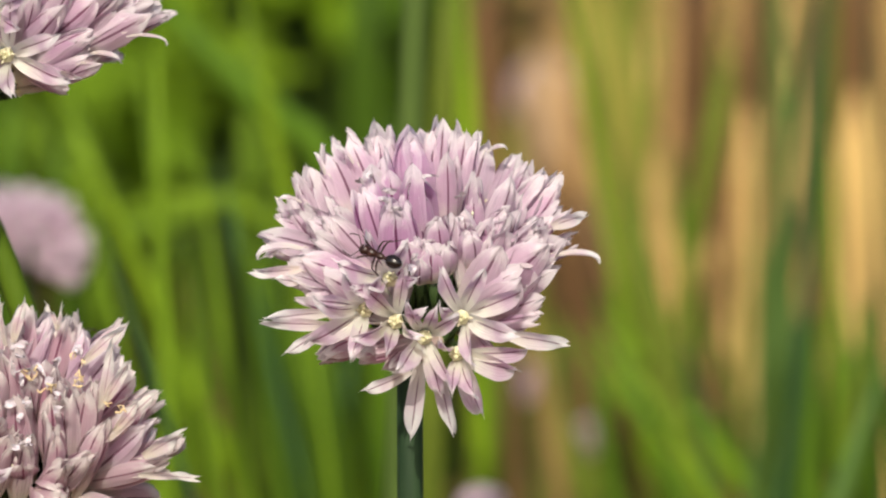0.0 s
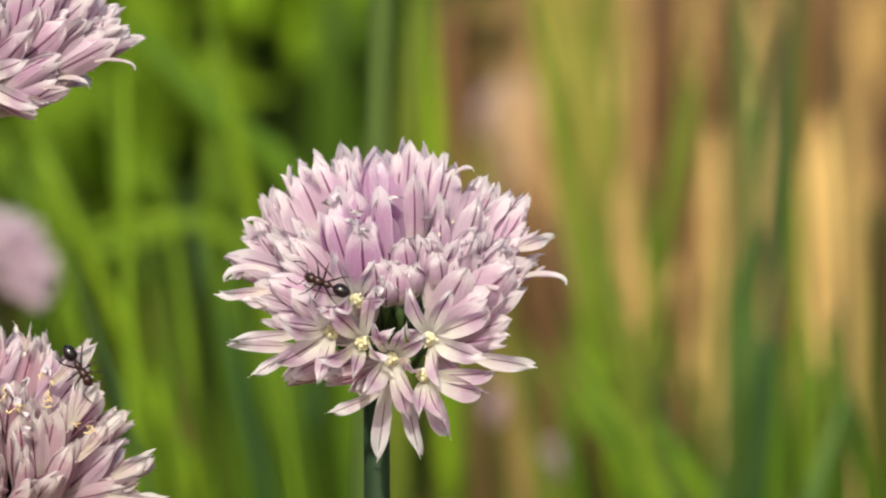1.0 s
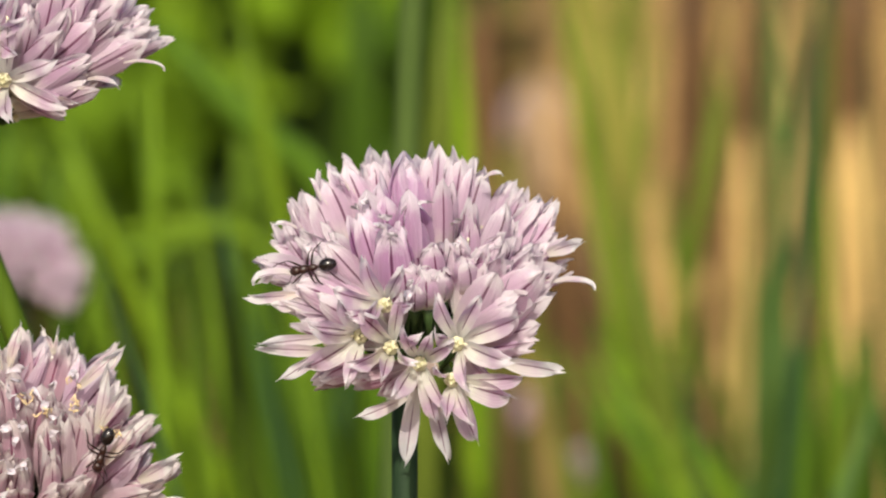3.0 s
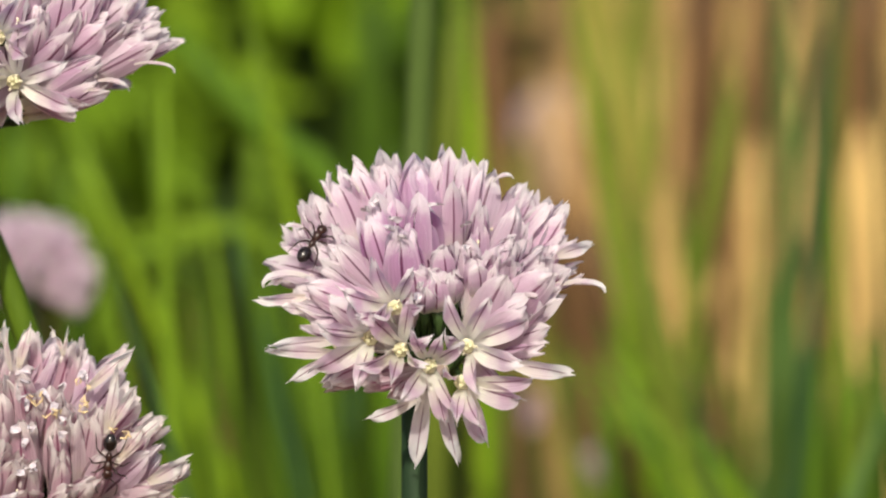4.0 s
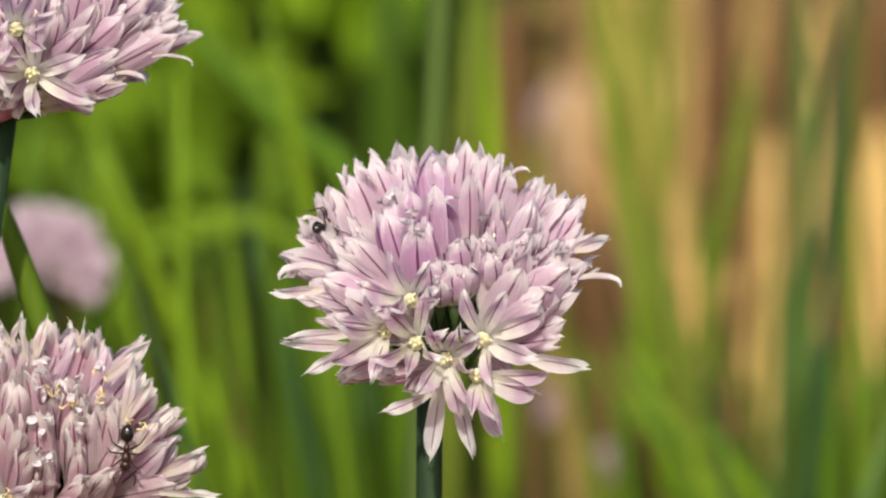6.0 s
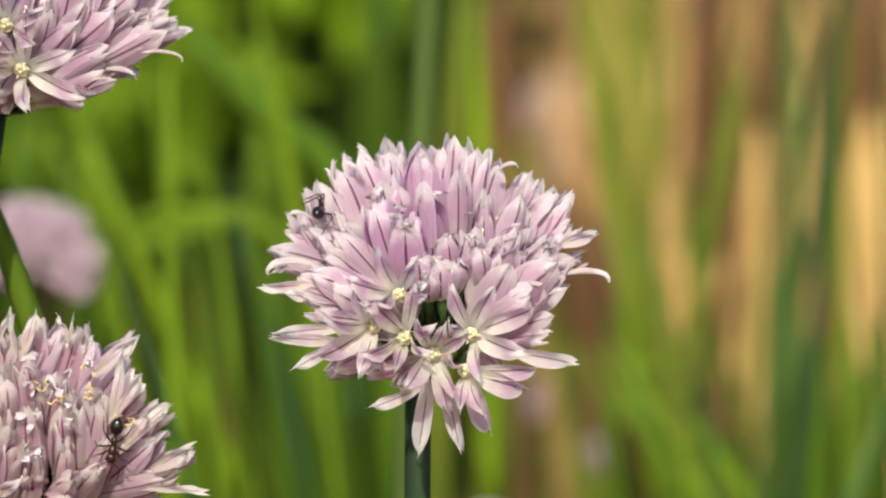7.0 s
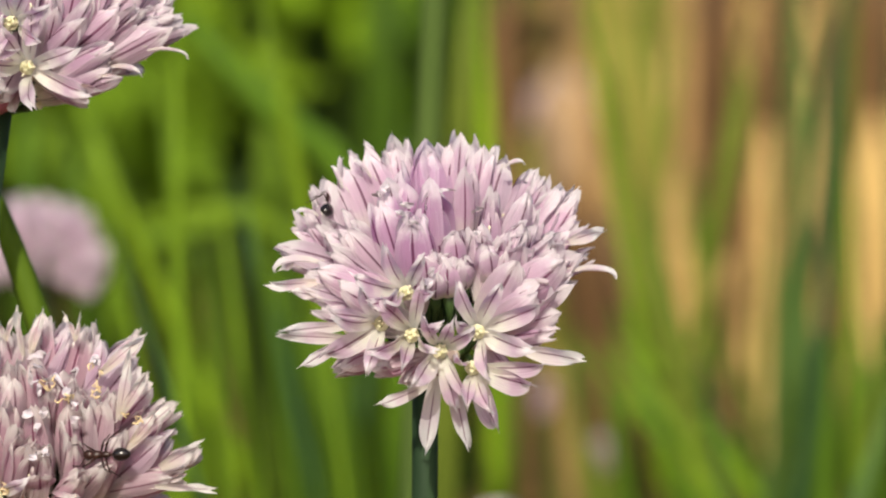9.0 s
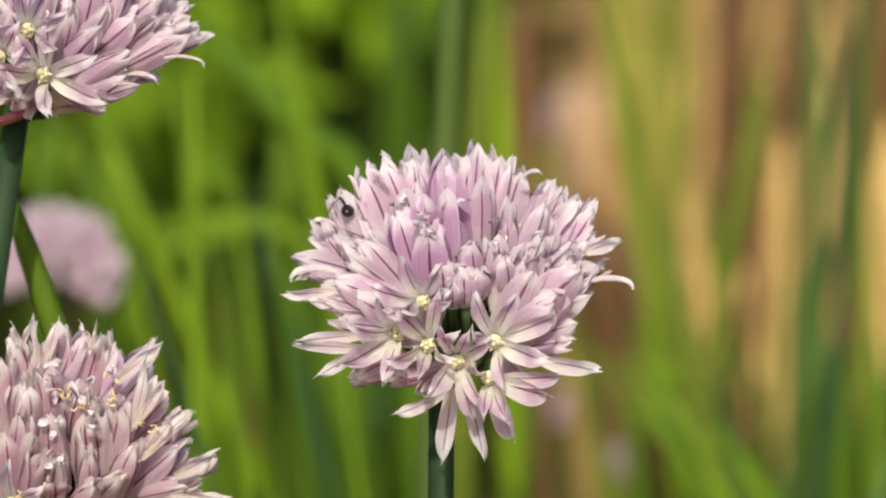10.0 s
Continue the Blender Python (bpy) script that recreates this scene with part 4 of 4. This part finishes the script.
for row in ((0.0245, 0.42, 0.0131, 0.2077, 2.5), (0.0402, 0.46, 0.0209, 0.1973, 2.39),):
    blade("dry_leaf", row, OCHRE, "dull ochre-brown dry leaf standing in the bed", "leaf", "dry leaves", sr, bend=0.0015)
for row in ((0.0158, 0.4, 0.0056, 0.2162, 1.88),):
    blade("chive_leaf", row, YELLOWED, "slim yellowed chive leaf", "leaf", "chive leaves", sr, bend=0.0015)


def bent_leaf(points, w, mat):
    bm = bmesh.new()
    tube(bm, points, [w * MM * (1 if k < len(points) - 2 else 0.8 if k < len(points) - 1 else 0.3) for k in range(len(points))], 10)
    return tagged(new("chive_leaf", mesh("chive_leaf", bm, mat)), "bent yellow-green chive leaf leaning across the bed", "leaf", "chive leaves")


bent_leaf(((-0.066, 0.35, 0.0), (-0.0645, 0.35, 0.12), (-0.0635, 0.35, 0.2150), (-0.0600, 0.35, 0.2320), (-0.0540, 0.35, 0.2380), (-0.0462, 0.35, 0.2399), (-0.0268, 0.35, 0.2476)), 2.4, LEAF_GREEN)
bent_leaf(((-0.004, 0.320, 0.0), (-0.0092, 0.320, 0.2177), (-0.0140, 0.320, 0.2456), (-0.0221, 0.320, 0.2589), (-0.0321, 0.320, 0.2660), (-0.0392, 0.320, 0.2736), (-0.0470, 0.320, 0.2828)), 3.0, LEAF_MID)
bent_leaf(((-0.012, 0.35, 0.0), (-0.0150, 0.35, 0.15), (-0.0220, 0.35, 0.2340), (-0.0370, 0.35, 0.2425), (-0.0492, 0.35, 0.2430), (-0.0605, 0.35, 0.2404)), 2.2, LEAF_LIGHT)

bent_leaf(((0.0028, 0.012, 0.0), (-0.0145, 0.012, 0.1292), (-0.0261, 0.012, 0.2254), (-0.0324, 0.012, 0.2743), (-0.0355, 0.012, 0.2823), (-0.0384, 0.012, 0.2901), (-0.0409, 0.012, 0.2975), (-0.0434, 0.012, 0.3053)), 1.3, LEAF_SOFT)

# ---- ground ----
m_soil, n, links, b = material("dry soil and mulch", 0.9, 0.1)
g1, g2 = grain(n, links, 14, 6, 0.65), grain(n, links, 160, 4, 0.7)
c = ramp(n, ((0.34, (0.05, 0.026, 0.013)), (0.48, (0.16, 0.088, 0.042)), (0.66, (0.30, 0.18, 0.09))))
links.new(maths(n, links, "ADD", maths(n, links, "MULTIPLY", g1, 0.6), maths(n, links, "MULTIPLY", g2, 0.4)), c.inputs[0])
links.new(c.outputs[0], b.inputs["Base Color"])
bump(n, links, b, g2, 0.8, 0.01)
bm = bmesh.new()
for k, (x, y) in enumerate(((-60, -60), (60, -60), (60, 60), (-60, 60))):
    bm.verts.new((x, y, 0))
bm.faces.new(bm.verts)
tagged(new("ground", mesh("ground", bm, m_soil, False)), "dry tan-brown soil with mulch", "ground", kind="structure")


# ---- low green growth behind the bed ----
def grass(name, count, box, height, width, mat, label, seed):
    r = random.Random(seed)
    verts, faces = [], []
    for k in range(count):
        x, y = r.uniform(box[0], box[1]), r.uniform(box[2], box[3])
        h, w = height * r.uniform(0.6, 1.15), width * r.uniform(0.6, 1.3)
        a, lean_to = r.uniform(-0.6, 0.6), (r.uniform(-0.3, 0.3) * h, r.uniform(-0.3, 0.3) * h)
        start = len(verts)
        for i in range(5):
            s = i / 4
            ww = w * (1 - s ** 2 * 0.9)
            cx, cy, cz = x + lean_to[0] * s * s, y + lean_to[1] * s * s, h * s
            verts += [(cx - ww * math.cos(a), cy - ww * math.sin(a), cz), (cx, cy - ww * 0.35, cz), (cx + ww * math.cos(a), cy + ww * math.sin(a), cz), (cx, cy + ww * 0.35, cz)]
        for i in range(4):
            for j in range(4):
                p, q = start + 4 * i, start + 4 * i + 4
                faces.append((p + j, p + (j + 1) % 4, q + (j + 1) % 4, q + j))
    d = bpy.data.meshes.new(name)
    d.from_pydata(verts, [], faces)
    d.materials.append(mat)
    d.polygons.foreach_set("use_smooth", [True] * len(d.polygons))
    return tagged(new(name, d), label, "grass", kind="stuff")


def foliage(name, count, box, top, size, mat, label, seed):
    """Low shrubby growth: many small folded leaves on no visible twigs."""
    r = random.Random(seed)
    verts, faces = [], []
    for k in range(count):
        y = r.uniform(box[2], box[3])
        x, z = r.uniform(box[0], box[1] + 0.03 * math.sin(9 * y) + 0.02 * math.sin(23 * y)), top[0] + (top[1] - top[0]) * r.random() ** 0.7
        m = Matrix.Translation((x, y, z)) @ Euler((r.uniform(0.2, 1.5), r.uniform(-0.7, 0.7), r.uniform(-3.1, 3.1))).to_matrix().to_4x4()
        w = size * r.uniform(0.6, 1.4)
        start = len(verts)
        for p in ((0, 0, 0), (0.32, 0.35, 0.08), (0.30, 0.75, 0.08), (0, 1.15, -0.05), (-0.30, 0.75, 0.08), (-0.32, 0.35, 0.08), (0, 0.55, 0)):
            verts.append(m @ (Vector(p) * w))
        faces += [(start, start + 1, start + 6), (start + 1, start + 2, start + 6), (start + 2, start + 3, start + 6),
                  (start + 3, start + 4, start + 6), (start + 4, start + 5, start + 6), (start + 5, start, start + 6)]
    d = bpy.data.meshes.new(name)
    d.from_pydata(verts, [], faces)
    d.materials.append(mat)
    return tagged(new(name, d), label, "foliage", kind="stuff")


# this growth is coloured dark to draw the shaded depth behind the bed
foliage("shrub_foliage", 16000, (-1.3, 0.0, 1.35, 2.5), (0, 0.30), 0.040, HEDGE_SHADE, "leafy growth behind the flower bed, coloured dark for shade", 8)
FRESH_LABEL = "fresh green leaves in front of the shade-coloured growth"
foliage("fresh_foliage", 90, (-0.072, -0.012, 1.05, 1.2), (0.172, 0.215), 0.026, FRESH, FRESH_LABEL, 9)
foliage("fresh_foliage", 400, (-0.42, -0.098, 1.05, 1.2), (0.11, 0.20), 0.030, LEAF_GREEN, FRESH_LABEL, 12)
foliage("fresh_foliage", 140, (-0.135, -0.078, 1.0, 1.05), (0.115, 0.18), 0.026, LEAF_GREEN, FRESH_LABEL, 19)
foliage("fresh_foliage", 45, (-0.094, -0.064, 1.05, 1.2), (0.13, 0.22), 0.030, LEAF_LIGHT, FRESH_LABEL, 13)
foliage("fresh_foliage", 40, (-0.012, 0.012, 1.05, 1.2), (0.13, 0.20), 0.028, LEAF_MID, FRESH_LABEL, 14)
# low leaves in the same green, shade included, for the dark gaps
foliage("low_foliage", 1300, (0.0, 0.60, 0.85, 1.3), (0, 0.066), 0.032, HEDGE_SHADE, "low leaves among the mulch, in the shade-dark green", 10)
# this grass has the shade of the deep bed in its colour
grass("grass", 260, (-0.9, 0.0, 0.7, 1.5), 0.21, 0.005, GAP_SHADE, "thin leaves behind the flowers, coloured dark for shaded gaps", 5)
grass("grass", 60, (0.006, 0.060, 0.30, 0.43), 0.180, 0.0024, LEAF_OLIVE, "short olive-green leaves in front of the dry stalks", 15)
grass("grass", 260, (0.058, 0.42, 0.32, 0.46), 0.165, 0.0026, LEAF_MID, "short green leaves in front of the dry stalks", 17)
# nearer low leaves, again with shade in their green
foliage("low_foliage", 420, (0.035, 0.45, 0.45, 0.60), (0, 0.125), 0.018, HEDGE_SHADE, "low leaves in front of the dry stalks, in the shade-dark green", 16)
grass("dry_grass", 320, (0.03, 1.4, 1.2, 2.6), 0.12, 0.006, DRY, "scattered dry straw standing in the soil", 6)


# ---- ants ----
def leg_mesh(points):
    bm = bmesh.new()
    tube(bm, [Vector(p) * MM for p in points], [MM * r for r in (0.075, 0.10, 0.065, 0.055, 0.032, 0.025)], 6)
    return bm


def ant(label):
    """A worker ant, head along x, back along z."""
    root = new("ant")
    tagged(root, label, "ant", "ants")
    T = Matrix.Translation
    bm = egg(bmesh.new(), T((0.00165, 0, 0.0009)) @ Matrix.Rotation(0.45, 4, "Y"), 0.00052, 0.00045, 0.00036, 0.12, 10, 14)
    head = part("head", bm, ANT_RED, root, "dark red-brown head")
    for s in (-1, 1):
        part("eye", egg(bmesh.new(), T((0.00172, s * 0.00041, 0.0010)), 0.00011, 0.00006, 0.0001, 0, 6, 8), ANT_DARK, head)
        bm = tube(bmesh.new(), [Vector(p) * MM for p in ((1.95, s * 0.18, 0.95), (2.25, s * 0.75, 1.25), (2.45, s * 0.95, 1.15), (3.1, s * 0.9, 0.75), (3.5, s * 0.75, 0.55))],
                  [0.00005, 0.00004, 0.00005, 0.00005, 0.00006], 6)
        part("antenna", bm, ANT_RED, head)
        part("mandible", egg(bmesh.new(), T((0.00213, s * 0.0001, 0.00066)) @ Matrix.Rotation(0.6, 4, "Y"), 0.00018, 0.00007, 0.00006, 0.3, 6, 8), ANT_RED, head)
    bm = egg(bmesh.new(), T((0.00090, 0, 0.00090)), 0.00056, 0.00040, 0.00040, -0.1, 8, 12)
    egg(bm, T((0.0002, 0, 0.00078)) @ Matrix.Rotation(0.15, 4, "Y"), 0.00056, 0.00030, 0.00032, 0.1, 8, 12)
    part("thorax", bm, ANT_RED, root, "slim red-brown thorax")
    part("petiole", egg(bmesh.new(), T((-0.00042, 0, 0.00078)), 0.00014, 0.00017, 0.0003, 0, 6, 8), ANT_RED, root)
    bm = egg(bmesh.new(), T((-0.00125, 0, 0.00086)) @ Matrix.Rotation(0.08, 4, "Y"), 0.00080, 0.00059, 0.00056, -0.12, 14, 18)
    part("gaster", bm, ANT_DARK, root, "glossy black abdomen")
    legs = []
    for s in (-1, 1):
        for x0, out, fwd in ((0.95, 0.95, 1.0), (0.55, 1.25, -0.15), (0.2, 1.1, -1.3)):
            pts = ((0, 0, 0), (fwd * 0.35, s * out * 0.5, 0.65), (fwd * 0.6, s * out * 0.85, 0.75), (fwd * 0.85, s * out * 1.05, -0.1), (fwd * 1.15, s * out * 1.2, -0.62), (fwd * 1.35, s * out * 1.3, -0.66))
            legs.append(part("leg", leg_mesh(pts), ANT_RED, root, "", T((x0 * MM, s * 0.00024, 0.00068))))
    return root, legs


ant_one, legs_one = ant("small dark ant with glossy black abdomen on the open flower head")
ant_two, legs_two = ant("small dark ant with glossy black abdomen on the dusty flower head")


def ant_pose(x, y, z, heading, dip):
    """Pose of an ant whose abdomen is at x, y, z (mm): heading in degrees as the viewer sees it (0 right, 90 up), dip: degrees by which its head points into the flower."""
    h, d = radians(heading), radians(dip)
    f = Vector((math.cos(h) * math.cos(d), math.sin(h) * math.cos(d), -math.sin(d)))
    n = Vector((math.cos(h) * math.sin(d), math.sin(h) * math.sin(d), math.cos(d)))
    m = (FRONT @ Matrix((f, n.cross(f), n)).transposed()).to_4x4()
    m.translation = Vector((x, y, z)) * MM - m.to_3x3() @ Vector((-0.00125, 0, 0.00086))
    return m


def stride(legs, busy):
    """Swing the legs in two threes while the ant walks; small shifts while it rests. busy: (from, to) in seconds."""
    for k, leg in enumerate(legs):
        rest, rows = leg.matrix_basis.copy(), []
        for i in range(68):
            t = min(10.0, i * 0.15)
            amp = 17 if any(a <= t <= b for a, b in busy) else 4
            phase = (i + (k % 3 + k // 3) % 2 * 2) % 4
            rows.append((t, rest @ pose(0, 0, 0, (0, 5, 0, -3)[phase] * amp / 17, 0, (1, 0, -1, 0)[phase] * amp)))
        walk(leg, rows)


def motions():
    path = ((0, -3.84, -14.42, 299.31, 157, 18), (0.2, -4.0, -14.2, 299.07, 146, 18), (0.4, -4.42, -14.66, 298.36, 122, 8), (0.6, -4.41, -15.03, 298.03, 123, 2),
            (0.8, -4.52, -14.78, 298.03, 133, 2), (1, -5.45, -13.82, 298.59, 157, 0), (1.2, -6.36, -13.8, 298.79, 149, 5), (1.4, -7.95, -13.65, 299.77, 185, 22),
            (1.6, -8.68, -9.03, 299.66, 235, 20), (1.8, -9.13, -8.96, 299.84, 249, 20), (2, -8.61, -8.94, 299.73, 235, 20), (2.2, -9.28, -9.07, 300.0, 258, 20),
            (2.4, -9.03, -9.21, 300.12, 255, 20), (2.6, -8.8, -9.13, 299.86, 255, 20), (2.7, -8.6, -8.57, 299.86, 214, 10), (3.2, -9.28, -7.71, 300.29, 190, 5),
            (3.8, -10.0, -7.56, 300.93, 173, 0))
    path += ((3.9, -11.3, -5.95, 300.85, 120, 20), (4, -12.25, -5.63, 300.85, 55, 22), (4.3, -13.16, -7.57, 301.24, 12, 12), (4.5, -13.4, -7.31, 300.88, 5, 10),
            (4.7, -13.07, -6.84, 300.62, 25, 10), (5, -12.85, -5.91, 300.33, 42, 12), (5.2, -12.69, -5.88, 300.48, 35, 12), (5.7, -12.59, -3.59, 301.38, 45, 48),
            (6.3, -11.92, -5.05, 303.27, 28, 48), (6.5, -11.54, -3.75, 303.45, 25, 48), (7, -11.41, -5.16, 303.38, 40, 72), (7.5, -11.2, -4.11, 303.12, 50, 72),
            (8, -11.46, -5.16, 303.42, 40, 72), (8.5, -11.41, -4.32, 303.19, 35, 72), (9, -11.29, -4.09, 303.23, 45, 72), (9.5, -10.89, -4.02, 303.84, 70, 72),
            (10, -10.94, -4.03, 303.98, 75, 72))
    walk(ant_one, [(t, ant_pose(*p)) for t, *p in path])
    path = ((0, -34.91, 2.87, 290.13, -15, 0), (0.2, -33.07, 2.53, 290.11, -24, 0), (0.4, -33.1, 1.35, 291.02, -26, 0), (0.6, -33.28, -0.02, 291.8, -26, 0),
            (0.8, -30.16, -8.6, 292.66, -38, 0), (1, -29.26, -8.32, 292.23, -57, 0), (1.2, -29.62, -8.44, 291.4, -84, 4), (1.4, -29.35, -9.08, 290.69, -60, 0),
            (1.6, -28.97, -9.2, 288.65, -75, 6), (1.8, -28.96, -9.57, 288.2, -78, 6), (2, -27.84, -10.1, 286.75, -112, 0), (2.5, -28.64, -10.2, 285.88, -109, 2),
            (2.7, -28.55, -10.26, 285.79, -109, 6), (3.8, -28.28, -10.52, 284.85, -108, 14))
    path += ((4, -29.02, -10.48, 285.19, -96, 12), (4.5, -28.94, -10.54, 285.07, -99, 10), (5, -29.07, -10.47, 285.15, -95, 10), (5.2, -28.77, -10.26, 285.19, -94, 8),
            (6.3, -28.87, -10.34, 285.2, -94, 6), (6.5, -28.65, -10.14, 286.25, -95, 0), (7, -28.72, -10.49, 285.4, -101, 8), (7.3, -28.43, -10.46, 284.4, -114, 12),
            (7.5, -27.75, -10.64, 283.78, -141, 14), (8, -28.07, -10.62, 283.11, -171, 10), (8.5, -27.83, -10.73, 282.74, -185, 8), (9, -28.99, -10.67, 282.8, -178, 6),
            (9.2, -31.3, -6.06, 281.51, -178, 10), (9.5, -33.44, -3.16, 280.66, -178, 10), (10, -34.35, -3.19, 280.5, -150, 10))
    walk(ant_two, [(t, ant_pose(*p)) for t, *p in path])
    stride(legs_one, ((0, 1.5), (2.6, 4.8), (5.3, 6.5), (9.2, 10)))
    stride(legs_two, ((0, 2.2), (2.6, 3.9), (6.3, 8.1), (8.8, 9.6)))
    # the light wind on the two heads at the side, in mm to the right and up
    sway = ((0, -0.09, 0.11), (0.5, 0.07, -0.14), (1, 0.04, -0.15), (1.5, 0.08, -0.08), (2, -0.03, -0.03), (2.5, 0.01, 0.03), (4, -0.01, 0.07), (4.5, 0.00, 0.00),
            (5, 0.01, 0.00), (6.5, 0.10, -0.05), (7, 0.18, -0.10), (7.5, 0.24, -0.18), (8, 0.09, -0.18), (8.5, 0.09, -0.11), (9, 0.10, -0.05), (9.5, 0.06, -0.08),
            (10, -0.01, 0.08))
    rest = high.location.copy()
    walk(high, [(t, Matrix.Translation(rest + Vector((a, 0, b)) * MM)) for t, a, b in sway])
    sway = ((0, -0.11, -0.10), (0.5, 0.04, 0.00), (1, 0.10, 0.03), (1.5, 0.01, -0.01), (2, -0.01, 0.01), (2.5, 0.00, -0.06), (4, -0.06, 0.00), (4.5, 0.00, 0.00),
            (5, 0.08, 0.03), (6.5, 0.05, 0.01), (7, 0.08, -0.03), (7.5, 0.22, 0.04), (8, 0.11, 0.01), (8.5, 0.13, -0.01), (9, 0.06, -0.06), (9.5, -0.01, -0.01),
            (10, 0.01, -0.02))
    rest = low.location.copy()
    walk(low, [(t, Matrix.Translation(rest + Vector((a, 0, b)) * MM)) for t, a, b in sway])


motions()
